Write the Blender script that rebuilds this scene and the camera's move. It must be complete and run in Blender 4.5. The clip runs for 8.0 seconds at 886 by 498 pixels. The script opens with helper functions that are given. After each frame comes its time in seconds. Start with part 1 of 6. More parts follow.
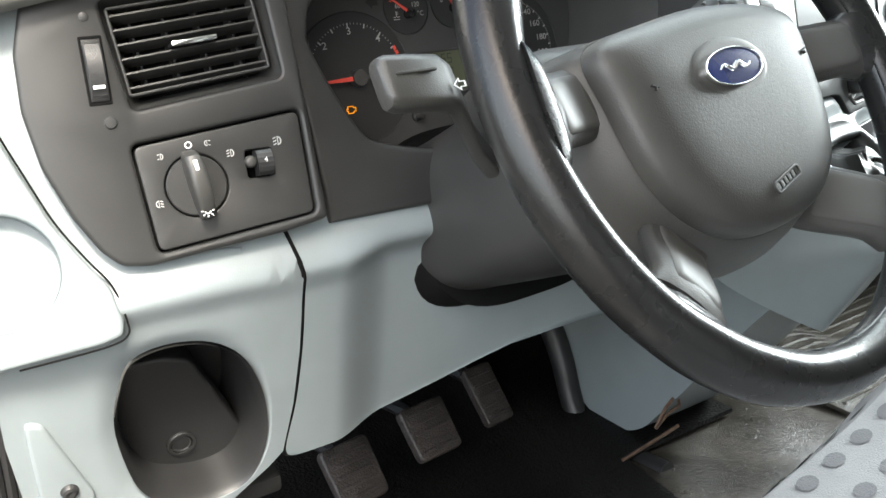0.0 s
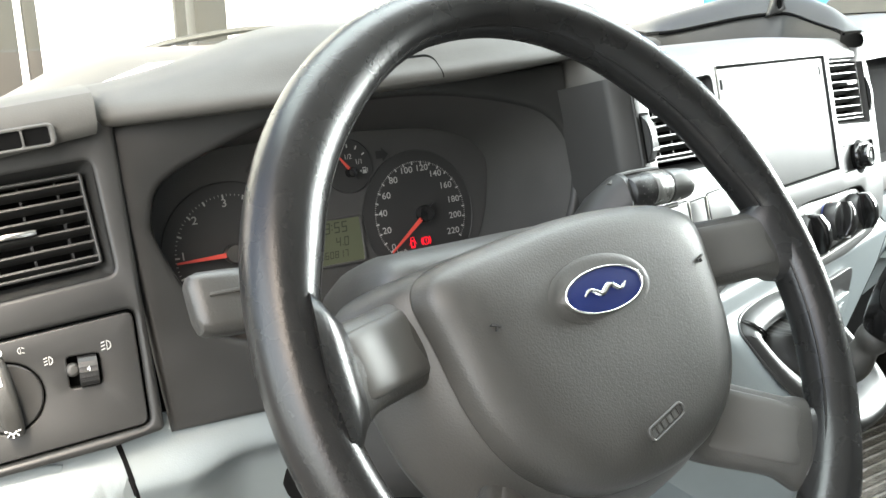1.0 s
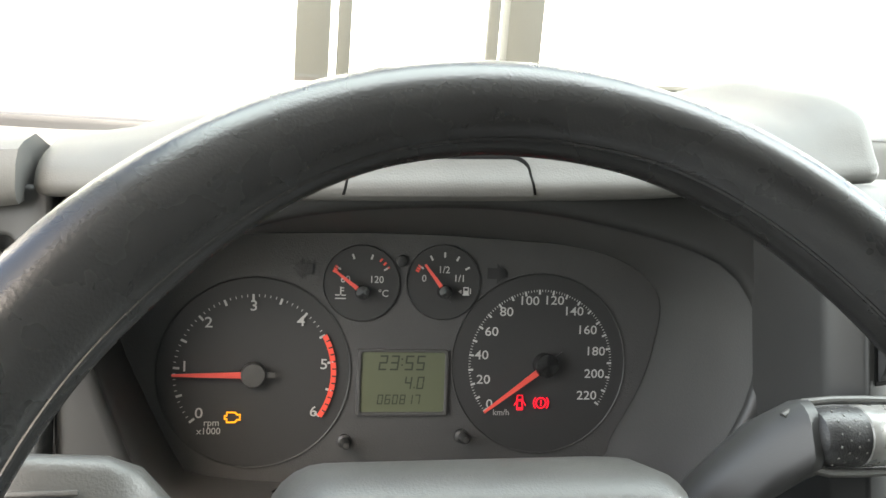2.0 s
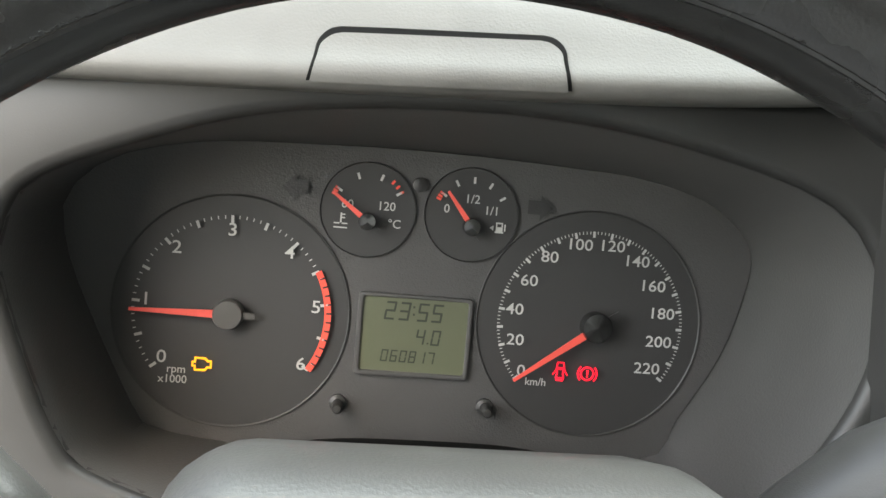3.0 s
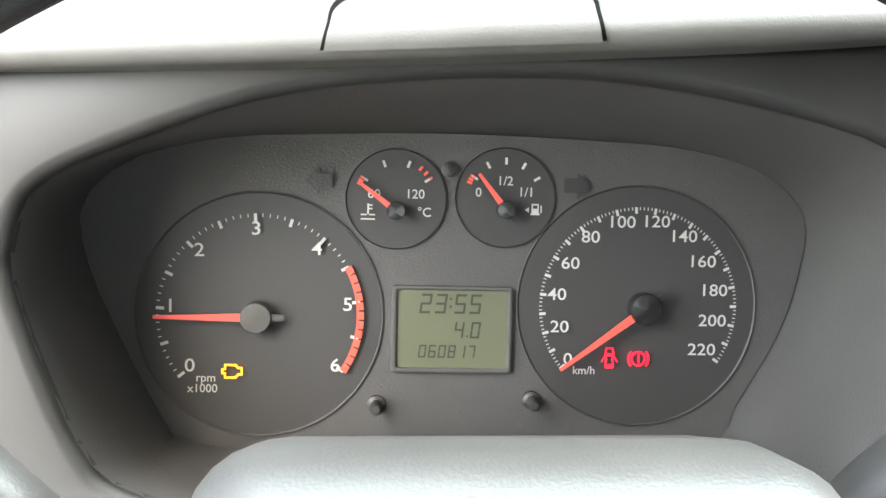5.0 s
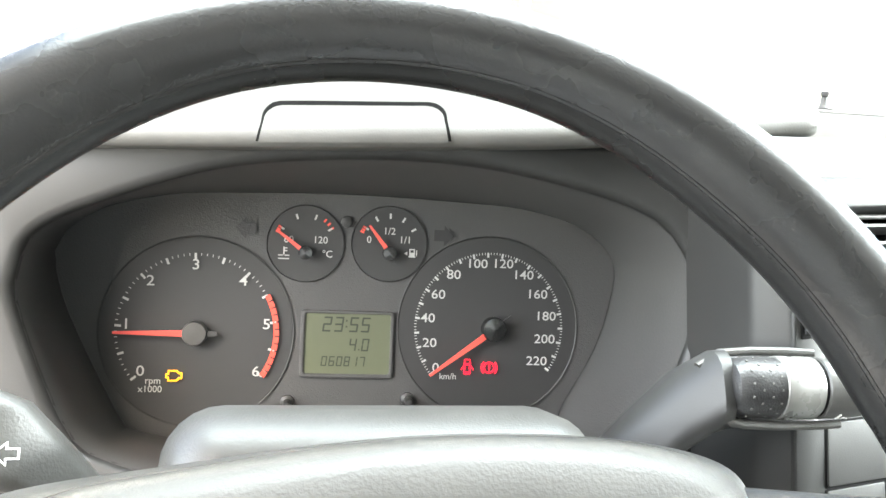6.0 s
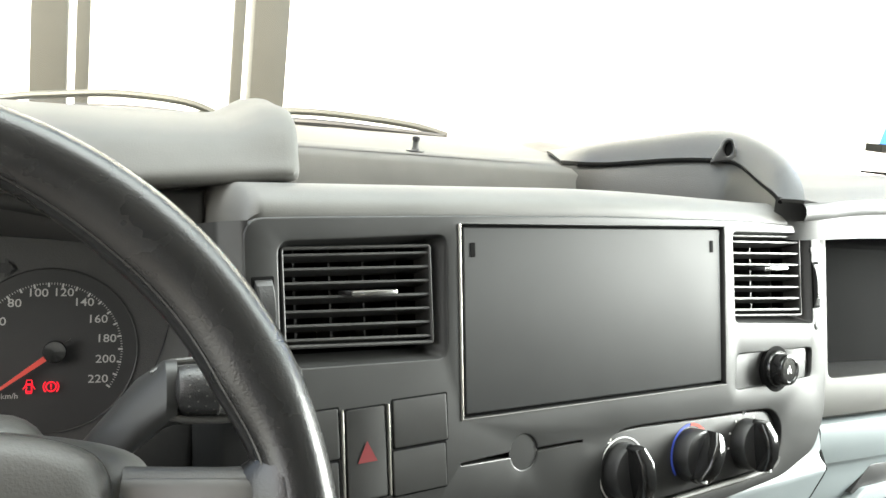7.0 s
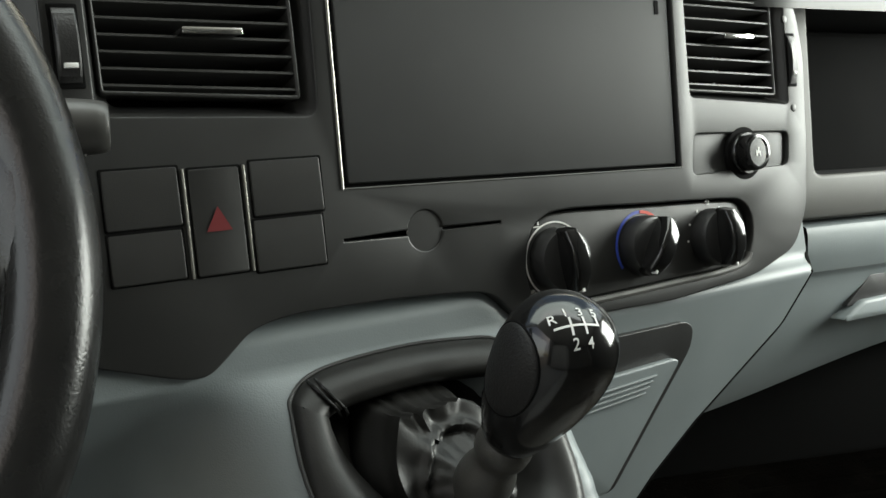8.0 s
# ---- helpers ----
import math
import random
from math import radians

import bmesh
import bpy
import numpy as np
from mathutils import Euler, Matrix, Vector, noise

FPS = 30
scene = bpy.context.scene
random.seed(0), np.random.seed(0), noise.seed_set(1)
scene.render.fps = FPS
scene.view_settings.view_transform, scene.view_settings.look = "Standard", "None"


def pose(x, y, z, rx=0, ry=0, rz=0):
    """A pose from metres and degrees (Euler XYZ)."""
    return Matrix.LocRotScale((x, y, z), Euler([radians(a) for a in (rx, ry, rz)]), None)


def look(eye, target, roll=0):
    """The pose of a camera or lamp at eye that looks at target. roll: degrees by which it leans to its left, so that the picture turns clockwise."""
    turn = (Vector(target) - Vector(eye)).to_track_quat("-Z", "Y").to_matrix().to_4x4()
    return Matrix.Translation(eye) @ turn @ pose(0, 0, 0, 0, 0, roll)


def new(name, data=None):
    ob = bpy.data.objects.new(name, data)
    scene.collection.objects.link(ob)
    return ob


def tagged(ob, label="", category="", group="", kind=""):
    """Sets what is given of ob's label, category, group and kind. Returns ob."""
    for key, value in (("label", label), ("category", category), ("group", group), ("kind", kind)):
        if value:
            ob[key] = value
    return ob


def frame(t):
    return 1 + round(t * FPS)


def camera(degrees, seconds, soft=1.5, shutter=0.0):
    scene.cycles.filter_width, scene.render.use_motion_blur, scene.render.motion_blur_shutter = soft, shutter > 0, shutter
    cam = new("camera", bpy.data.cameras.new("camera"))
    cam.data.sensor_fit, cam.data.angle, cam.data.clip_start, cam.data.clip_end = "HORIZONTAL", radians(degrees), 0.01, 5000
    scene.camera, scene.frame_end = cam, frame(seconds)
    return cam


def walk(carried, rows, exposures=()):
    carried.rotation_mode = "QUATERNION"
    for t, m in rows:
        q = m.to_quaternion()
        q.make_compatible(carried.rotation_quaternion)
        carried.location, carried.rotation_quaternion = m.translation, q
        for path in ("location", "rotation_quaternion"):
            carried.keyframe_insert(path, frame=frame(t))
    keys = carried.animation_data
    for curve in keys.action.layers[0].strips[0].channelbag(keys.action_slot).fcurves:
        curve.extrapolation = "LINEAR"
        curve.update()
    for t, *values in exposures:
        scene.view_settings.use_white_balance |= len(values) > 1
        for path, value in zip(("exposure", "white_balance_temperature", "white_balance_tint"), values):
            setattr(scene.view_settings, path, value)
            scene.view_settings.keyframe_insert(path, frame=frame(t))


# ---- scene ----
cam = camera(51.0, 8.0)
PATH = [
    (0, (-0.47, 0.331, 0.746), (0.572, 1.907, 0.09), -2.2),
    (0.5, (-0.41, 0.361, 0.791), (0.575, 2.002, 0.21), -1.3),
    (1, (-0.327, 0.353, 0.805), (0.702, 1.993, 0.301), -1.4),
    (1.5, (-0.225, 0.411, 0.824), (0.592, 2.186, 0.397), 1.7),
    (1.7, (-0.159, 0.452, 0.829), (0.419, 2.32, 0.408), 2.3),
    (3, (-0.038, 0.603, 0.793), (0.09, 2.511, 0.207), 6.2),
    (3.5, (-0.031, 0.625, 0.776), (0.021, 2.548, 0.229), 1.6),
    (4, (-0.032, 0.629, 0.771), (0.049, 2.548, 0.214), 1.8),
    (5.5, (-0.038, 0.599, 0.781), (0.01, 2.522, 0.233), 2.1),
    (6, (-0.036, 0.496, 0.805), (0.218, 2.427, 0.349), 4.3),
    (6.5, (-0.012, 0.409, 0.815), (0.474, 2.304, 0.398), 4.6),
    (7, (0.093, 0.383, 0.837), (0.774, 2.229, 0.476), 6.0),
    (7.5, (0.17, 0.386, 0.8), (0.814, 2.24, 0.411), 1.6),
    (8, (0.207, 0.408, 0.73), (0.79, 2.252, 0.22), 1.8),
]
EXPOSURES = [(0, 2.28, 6750, 8), (0.5, 2.63, 6900, 8), (1, 2.76, 7000, 8), (1.7, 2.95, 7050, 8), (3, 3.4, 7100, 8), (3.5, 4.08, 6950, 8), (4, 4.15, 6850, 8), (5.5, 4.2, 6950, 8), (6, 4.2, 6950, 8), (6.5, 3.58, 7100, 8), (7, 2.72, 7300, 8), (7.5, 1.65, 7500, 8), (8, 1.15, 7400, 6)]
walk(cam, [(t, look(eye, target, roll)) for t, eye, target, roll in PATH],
     EXPOSURES)

# ---- world and light ----
world = bpy.data.worlds.new("sky")
scene.world = world
world.use_nodes = True
wn = world.node_tree.nodes
sky = wn.new("ShaderNodeTexSky")
sky.sky_type, sky.sun_disc, sky.dust_density = "NISHITA", False, 5.0
sky.sun_elevation, sky.sun_rotation = radians(55), radians(198)
world.node_tree.links.new(sky.outputs[0], wn["Background"].inputs[0])
wn["Background"].inputs[1].default_value = 0.15
sun = new("sun", bpy.data.lights.new("sun", "SUN"))
sun.data.energy, sun.data.angle, sun.data.color = 3.4, radians(12), (1.0, 0.96, 0.9)
sun.matrix_world = look((-.9, -2.6, 5.5), (0.3, 1.0, 0.0))


def opening_light(name, eye, target, wide, high, watts):
    """An area lamp that stands in for the sky's light in a window's opening."""
    la = bpy.data.lights.new(name, "AREA")
    la.shape, la.size, la.size_y, la.energy, la.color = "RECTANGLE", wide, high, watts, (0.86, 0.95, 1.0)
    new(name, la).matrix_world = look(eye, target)


opening_light("passenger_window_light", (1.38, .88, .90), (0, .80, .74), .42, .46, 8.0)
opening_light("windscreen_light", (.45, .96, 1.36), (.45, .40, .70), 1.6, .40, 4.6)
opening_light("door_opening_light", (-.90, .36, .94), (-.10, .42, .82), 1.0, .80, 2.2)


# ---- materials ----
def mat(name, color, rough=0.5, metal=0.0, grain=0.0, size=0.001, vary=0.12, blotch=0.05, coat=0.0, emit=0.0, crease=0.0, crease_size=0.006, spec=0.5):
    """A plastic, paint, leather or metal with fine grain, soft blotches and bump at true size."""
    m = bpy.data.materials.new(name)
    m.use_nodes = True
    nt = m.node_tree
    n, link = nt.nodes, nt.links.new
    b = n["Principled BSDF"]
    b.inputs["Metallic"].default_value = metal
    b.inputs["Coat Weight"].default_value = coat
    b.inputs["Specular IOR Level"].default_value = spec
    tc = n.new("ShaderNodeTexCoord")
    big = n.new("ShaderNodeTexNoise")
    big.inputs["Scale"].default_value, big.inputs["Detail"].default_value = 1 / blotch, 4
    fine = n.new("ShaderNodeTexNoise")
    fine.inputs["Scale"].default_value, fine.inputs["Detail"].default_value = 1 / size, 2
    for t in (big, fine):
        link(tc.outputs["Object"], t.inputs["Vector"])
    ramp = n.new("ShaderNodeMapRange")
    ramp.inputs["From Min"].default_value, ramp.inputs["From Max"].default_value = 0.3, 0.7
    ramp.inputs["To Min"].default_value, ramp.inputs["To Max"].default_value = 1 - vary, 1 + vary
    link(big.outputs["Fac"], ramp.inputs["Value"])
    mul = n.new("ShaderNodeVectorMath")
    mul.operation = "SCALE"
    mul.inputs[0].default_value = color[:3]
    link(ramp.outputs[0], mul.inputs["Scale"])
    link(mul.outputs[0], b.inputs["Base Color"])
    rr = n.new("ShaderNodeMapRange")
    rr.inputs["To Min"].default_value, rr.inputs["To Max"].default_value = max(0.02, rough - 0.08), min(1, rough + 0.08)
    link(big.outputs["Fac"], rr.inputs["Value"])
    link(rr.outputs[0], b.inputs["Roughness"])
    normal = None
    if grain:
        bp = n.new("ShaderNodeBump")
        bp.inputs["Strength"].default_value, bp.inputs["Distance"].default_value = grain, size
        link(fine.outputs["Fac"], bp.inputs["Height"])
        normal = bp
    if crease:
        vo = n.new("ShaderNodeTexVoronoi")
        vo.inputs["Scale"].default_value = 1 / crease_size
        warp = n.new("ShaderNodeTexNoise")
        warp.inputs["Scale"].default_value = 0.6 / crease_size
        link(tc.outputs["Object"], warp.inputs["Vector"])
        mx = n.new("ShaderNodeMixRGB")
        mx.inputs[0].default_value = 0.02
        link(tc.outputs["Object"], mx.inputs[1])
        link(warp.outputs["Color"], mx.inputs[2])
        link(mx.outputs[0], vo.inputs["Vector"])
        b2 = n.new("ShaderNodeBump")
        b2.inputs["Strength"].default_value, b2.inputs["Distance"].default_value = crease, crease_size * 0.3
        link(vo.outputs["Distance"], b2.inputs["Height"])
        if normal:
            link(normal.outputs[0], b2.inputs["Normal"])
        normal = b2
    if normal:
        link(normal.outputs[0], b.inputs["Normal"])
    if emit:
        b.inputs["Emission Color"].default_value = (*color[:3], 1)
        b.inputs["Emission Strength"].default_value = emit
    return m


DARK = mat("dark_grey_plastic", (0.027, 0.0268, 0.0258), 0.42, grain=0.11, size=0.0006, spec=0.4)
PANEL = mat("charcoal_panel_plastic", (0.022, 0.0221, 0.0214), 0.43, grain=0.09, size=0.0006, spec=0.36)
SOFT = mat("soft_grey_plastic", (0.082, 0.0805, 0.0745), 0.6, grain=0.14, size=0.0009, spec=0.35)
PAD = mat("grey_pad_plastic", (0.088, 0.0865, 0.081), 0.55, grain=0.12, size=0.0009, spec=0.4)
COVER = mat("warm_grey_plastic", (0.038, 0.0372, 0.0340), 0.46, grain=0.16, size=0.0012)
SILVER = mat("silver_blue_plastic", (0.19, 0.216, 0.223), 0.46, grain=0.15, size=0.0009, vary=0.05)
BLACK = mat("black_plastic", (0.018, 0.018, 0.018), 0.42, grain=0.2)
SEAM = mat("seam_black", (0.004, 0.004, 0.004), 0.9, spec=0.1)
LEATHER = mat("black_leather", (0.011, 0.0109, 0.0107), 0.27, grain=0.11, size=0.0011, vary=0.10, blotch=0.03, crease=0.012, crease_size=0.0018, spec=0.36)
SPOKE = mat("satin_grey_spoke_plastic", (0.060, 0.0586, 0.0545), 0.48, spec=0.45)
COWL = mat("grey_cowl_plastic", (0.060, 0.0595, 0.058), 0.55, grain=0.2, size=0.0011)
TIP = mat("stalk_grey_plastic", (0.055, 0.0538, 0.0505), 0.38, vary=0.1, blotch=0.008)
RING = mat("satin_grey_plastic", (0.11, 0.109, 0.102), 0.28, vary=0.15, blotch=0.006)
BOOTSKIN = mat("wrinkled_black_leather", (0.014, 0.0138, 0.013), 0.40, grain=0.06, size=0.0012, vary=0.25, blotch=0.02, spec=0.28)
GLOSS = mat("gloss_black", (0.012, 0.012, 0.012), 0.12, coat=0.5)
SIDEPAD = mat("black_leather_pad", (0.010, 0.0099, 0.0096), 0.55, grain=0.3, size=0.0012, spec=0.3)
KNOB = mat("gloss_black_knob", (0.008, 0.008, 0.008), 0.14, coat=0.15, spec=0.42)
CHROME = mat("chrome", (0.80, 0.80, 0.78), 0.18, metal=1.0, vary=0.03)
METAL = mat("brushed_insert", (0.33, 0.32, 0.29), 0.35, metal=0.6, grain=0.2)
INK = mat("dial_print", (0.42, 0.42, 0.40), 0.6, vary=0.03)
WHITE = mat("white_print", (0.75, 0.75, 0.73), 0.6, vary=0.03)
RED = mat("red_print", (0.75, 0.08, 0.05), 0.5, vary=0.03)
DIMRED = mat("dim_red_print", (0.14, 0.010, 0.012), 0.5, vary=0.05)
BLUE = mat("blue_print", (0.04, 0.08, 0.45), 0.5, vary=0.03)
NEEDLE = mat("needle_red", (0.66, 0.08, 0.06), 0.45, vary=0.03)
REDLAMP = mat("red_tell_tale", (1.0, 0.008, 0.03), 0.5, emit=0.14)
AMBER = mat("amber_tell_tale", (1.0, 0.36, 0.01), 0.5, emit=0.12)
DIAL = mat("dial_face", (0.027, 0.027, 0.0266), 0.55, vary=0.05)
FACE = mat("cluster_face", (0.050, 0.0495, 0.0485), 0.55, vary=0.06, grain=0.3, size=0.0008)
LCD = mat("lcd_glass", (0.088, 0.096, 0.060), 0.35, vary=0.05)
LCDINK = mat("lcd_segment", (0.022, 0.026, 0.018), 0.5, vary=0.03)
EMBLEM = mat("emblem_blue", (0.010, 0.018, 0.085), 0.25, coat=0.4, vary=0.05)
RUST = mat("rusty_brown_metal", (0.16, 0.10, 0.07), 0.45, metal=0.5, vary=0.4, blotch=0.01)
RUBBER = mat("floor_rubber", (0.050, 0.044, 0.036), 0.24, crease=0.5, crease_size=0.0036, grain=0.5, size=0.002, vary=0.45, blotch=0.12, spec=0.7)
PEDAL = mat("worn_pedal_rubber", (0.046, 0.039, 0.035), 0.38, grain=0.6, size=0.003, vary=0.4, blotch=0.02)
FABRIC = mat("grey_seat_fabric", (0.25, 0.25, 0.25), 0.9, grain=0.6, size=0.0016)
FABRICSPOT = mat("dark_seat_spots", (0.13, 0.13, 0.135), 0.9, grain=0.6, size=0.0016)
WALLPAINT = mat("white_wall_paint", (0.80, 0.80, 0.78), 0.8, vary=0.03, blotch=0.6)
POST = mat("grey_post_paint", (0.040, 0.038, 0.033), 0.5, vary=0.08, blotch=0.3)
CYAN = mat("cyan_sign_paint", (0.16, 0.62, 0.80), 0.6, vary=0.05, blotch=0.3)
BLUEPAINT = mat("blue_sheet_paint", (0.03, 0.16, 0.55), 0.5, vary=0.08, blotch=0.2)
# carpet black, also used as painted shade on the unlit rubber beside it
CARPET_SHADE = mat("black_carpet_and_shade", (0.007, 0.0065, 0.006), 0.55, grain=0.6, size=0.004, spec=0.15)
CONCRETE = mat("dark_asphalt", (0.060, 0.059, 0.057), 0.85, grain=0.5, size=0.01, vary=0.15, blotch=0.5)
BULKHEAD = mat("grey_bulkhead", (0.075, 0.074, 0.071), 0.8, grain=0.4, size=0.002)
LINER = mat("pale_headliner", (0.40, 0.39, 0.37), 0.9, grain=0.4, size=0.002)
BODYPAINT = mat("white_body_paint", (0.75, 0.75, 0.73), 0.3, vary=0.03, blotch=0.4)

GLASS = bpy.data.materials.new("window_glass")
GLASS.use_nodes = True
_n = GLASS.node_tree.nodes
_mix, _tr, _gl = _n.new("ShaderNodeMixShader"), _n.new("ShaderNodeBsdfTransparent"), _n.new("ShaderNodeBsdfGlossy")
_gl.inputs["Roughness"].default_value = 0.02
_tr.inputs[0].default_value = (0.93, 0.96, 0.94, 1)
_mix.inputs[0].default_value = 0.05
GLASS.node_tree.links.new(_tr.outputs[0], _mix.inputs[1])
GLASS.node_tree.links.new(_gl.outputs[0], _mix.inputs[2])
GLASS.node_tree.links.new(_mix.outputs[0], _n["Material Output"].inputs[0])


# ---- mesh tools ----
WORLD = {}


def frame_at(o, az, lean):
    """A panel's own axes: x to its right, y up along it, z out of it."""
    a, l = radians(az), radians(lean)
    n0 = Vector((math.sin(a), -math.cos(a), 0))
    z = Vector((0, 0, 1))
    r, u, n = Vector((math.cos(a), math.sin(a), 0)), math.cos(l) * z - math.sin(l) * n0, math.cos(l) * n0 + math.sin(l) * z
    return Matrix((((r.x, u.x, n.x, o[0])), (r.y, u.y, n.y, o[1]), (r.z, u.z, n.z, o[2]), (0, 0, 0, 1)))


MC = frame_at((-.021, 1.003, .634), 1.5, 12.5)   # instrument cluster
MS = frame_at((-.188, .943, .732), -5, 13)       # surround of the cluster
ML = frame_at((-.2015, .910, .630), -8, 14)      # panel by the driver's door
MP = frame_at((.2945, .904, .751), 16.5, 13)     # centre panel
MD = frame_at((-.221, .895, .53), -5, -15)       # silver knee panel
MW = frame_at((-.0036, .6992, .650), 7.5, 30)      # steering wheel
MRIM = frame_at((-.0080, .7062, .6487), 6.95, 32.4)  # its rim
MCO = frame_at((.002, .713, .645), 3, 29.5)      # steering column
I4 = Matrix.Identity(4)


def sh(x, y, z=0.0, rz=0.0):
    return pose(x, y, z, 0, 0, rz)


def thing(name, m, label, category, group="", kind=""):
    ob = new(name)
    ob.empty_display_size = 0.02
    ob.matrix_world = m
    WORLD[ob] = m.copy()
    return tagged(ob, label, category, group, kind)


def smooth(ob, angle=35):
    for p in ob.data.polygons:
        p.use_smooth = True
    ob.data.set_sharp_from_angle(angle=radians(angle))


def part(name, bm, material, parent, label="", m=I4, angle=35):
    """Links a bmesh, drawn in the frame m, as one mesh under a thing or part."""
    bm.transform(WORLD[parent].inverted() @ m)
    if m.determinant() < 0:
        bmesh.ops.reverse_faces(bm, faces=bm.faces)
    me = bpy.data.meshes.new(name)
    bm.to_mesh(me)
    bm.free()
    me.materials.append(material)
    ob = new(name, me)
    ob.parent = parent
    WORLD[ob] = WORLD[parent]
    smooth(ob, angle)
    if label:
        ob["label"] = label
    return ob


def single(name, bm, material, m, label, category, group="", kind="", angle=35):
    """A thing that is one mesh, drawn in the frame m."""
    me = bpy.data.meshes.new(name)
    bm.to_mesh(me)
    bm.free()
    me.materials.append(material)
    ob = new(name, me)
    ob.matrix_world = m
    WORLD[ob] = m.copy()
    smooth(ob, angle)
    return tagged(ob, label, category, group, kind)


def B():
    return bmesh.new()


def spline(pts, per=6, closed=True):
    """A smooth line through points."""
    pts = [Vector(p) for p in pts]
    n, out = len(pts), []
    for i in range(n if closed else n - 1):
        if closed:
            a, b, c, d = pts[i - 1], pts[i], pts[(i + 1) % n], pts[(i + 2) % n]
        else:
            a, b, c, d = pts[max(0, i - 1)], pts[i], pts[i + 1], pts[min(n - 1, i + 2)]
        for k in range(per):
            t = k / per
            out.append(0.5 * ((2 * b) + (c - a) * t + (2 * a - 5 * b + 4 * c - d) * t * t + (3 * b - a - 3 * c + d) * t ** 3))
    if not closed:
        out.append(pts[-1])
    return out


def rrect(x0, y0, x1, y1, r, n=5):
    out = []
    for cx, cy, a in ((x1 - r, y0 + r, -90), (x1 - r, y1 - r, 0), (x0 + r, y1 - r, 90), (x0 + r, y0 + r, 180)):
        for k in range(n + 1):
            t = radians(a + 90 * k / n)
            out.append(Vector((cx + r * math.cos(t), cy + r * math.sin(t))))
    return out


def rounded(pts, r, n=4):
    """A polygon with its corners rounded."""
    pts, out = [Vector(p[:2]) for p in pts], []
    m = len(pts)
    for i in range(m):
        p, a, b = pts[i], pts[i - 1], pts[(i + 1) % m]
        ra = min(r, (a - p).length * 0.45)
        rb = min(r, (b - p).length * 0.45)
        s, e = p + (a - p).normalized() * ra, p + (b - p).normalized() * rb
        for k in range(n + 1):
            t = k / n
            out.append(s * (1 - t) ** 2 + p * 2 * t * (1 - t) + e * t * t)
    return out


def circle(cx, cy, r, n=32, ry=None):
    return [Vector((cx + r * math.cos(2 * math.pi * k / n), cy + (ry or r) * math.sin(2 * math.pi * k / n))) for k in range(n)]


def ccw(pts):
    a = sum(p[0] * q[1] - q[0] * p[1] for p, q in zip(pts, pts[1:] + pts[:1]))
    return pts if a > 0 else pts[::-1]


def inset(pts, d):
    """Moves a ccw outline inwards by d."""
    out, m = [], len(pts)
    for i in range(m):
        e1, e2 = (pts[i] - pts[i - 1]), (pts[(i + 1) % m] - pts[i])
        n1, n2 = Vector((-e1.y, e1.x)), Vector((-e2.y, e2.x))
        nn = (n1.normalized() if n1.length > 1e-9 else n2.normalized()) + (n2.normalized() if n2.length > 1e-9 else n1.normalized())
        nn = nn.normalized() if nn.length > 1e-6 else Vector((0, 0))
        out.append(pts[i] + nn * d)
    return out


def bridge(bm, a, b, flip=False):
    n = len(a)
    for i in range(n):
        j = (i + 1) % n
        q = (a[i], a[j], b[j], b[i])
        try:
            bm.faces.new(q[::-1] if flip else q)
        except ValueError:
            pass


def fill(bm, loops, flip=False):
    """Fills a flat outline with its holes."""
    edges = []
    for lp in loops:
        for i in range(len(lp)):
            e = bm.edges.get((lp[i], lp[(i + 1) % len(lp)])) or bm.edges.new((lp[i], lp[(i + 1) % len(lp)]))
            edges.append(e)
    r = bmesh.ops.triangle_fill(bm, edges=edges, use_beauty=True, use_dissolve=False, normal=(0, 0, -1 if flip else 1))
    fs = [g for g in r["geom"] if isinstance(g, bmesh.types.BMFace)]
    for f in fs:
        f.normal_update()
        if (f.normal.z < 0) != flip:
            f.normal_flip()


def plate(bm, outer, holes=(), z0=-0.003, z1=0.0, r=0.001, back=True, shape=None):
    """A plate from z0 to z1 with rounded front edges and holes through it. shape(x, y) lifts its points."""
    f = shape or (lambda x, y: 0.0)
    V = lambda p, z: bm.verts.new((p[0], p[1], z + f(p[0], p[1])))
    front, rear = [], []
    for k, lp in enumerate([outer, *holes]):
        lp = ccw([Vector(p[:2]) for p in lp])
        sgn = 1 if k == 0 else -1
        rings = []
        for a in (0, 30, 60, 90):
            t = radians(a)
            rings.append(([V(p, z1 - r + r * math.sin(t)) for p in inset(lp, sgn * r * (1 - math.cos(t)))]) if r > 0 else [V(p, z1) for p in lp])
            if r <= 0:
                break
        base = [V(p, z0) for p in lp]
        seq = [base, *rings]
        for a, b in zip(seq, seq[1:]):
            bridge(bm, a, b, flip=(k > 0))
        front.append(rings[-1])
        rear.append(base)
    fill(bm, front)
    if back:
        fill(bm, rear, flip=True)
    return bm


def loft(bm, rings, closed=True, caps=True):
    """Skin through rings of equal count."""
    vs = [[bm.verts.new(p) for p in ring] for ring in rings]
    n = len(vs[0])
    for a, b in zip(vs, vs[1:]):
        for i in range(n if closed else n - 1):
            j = (i + 1) % n
            try:
                bm.faces.new((a[i], a[j], b[j], b[i]))
            except ValueError:
                pass
    if caps and closed:
        for ring, fl in ((vs[0], True), (vs[-1], False)):
            try:
                bm.faces.new(ring[::-1] if fl else ring)
            except ValueError:
                pass
    bmesh.ops.recalc_face_normals(bm, faces=bm.faces)
    return bm


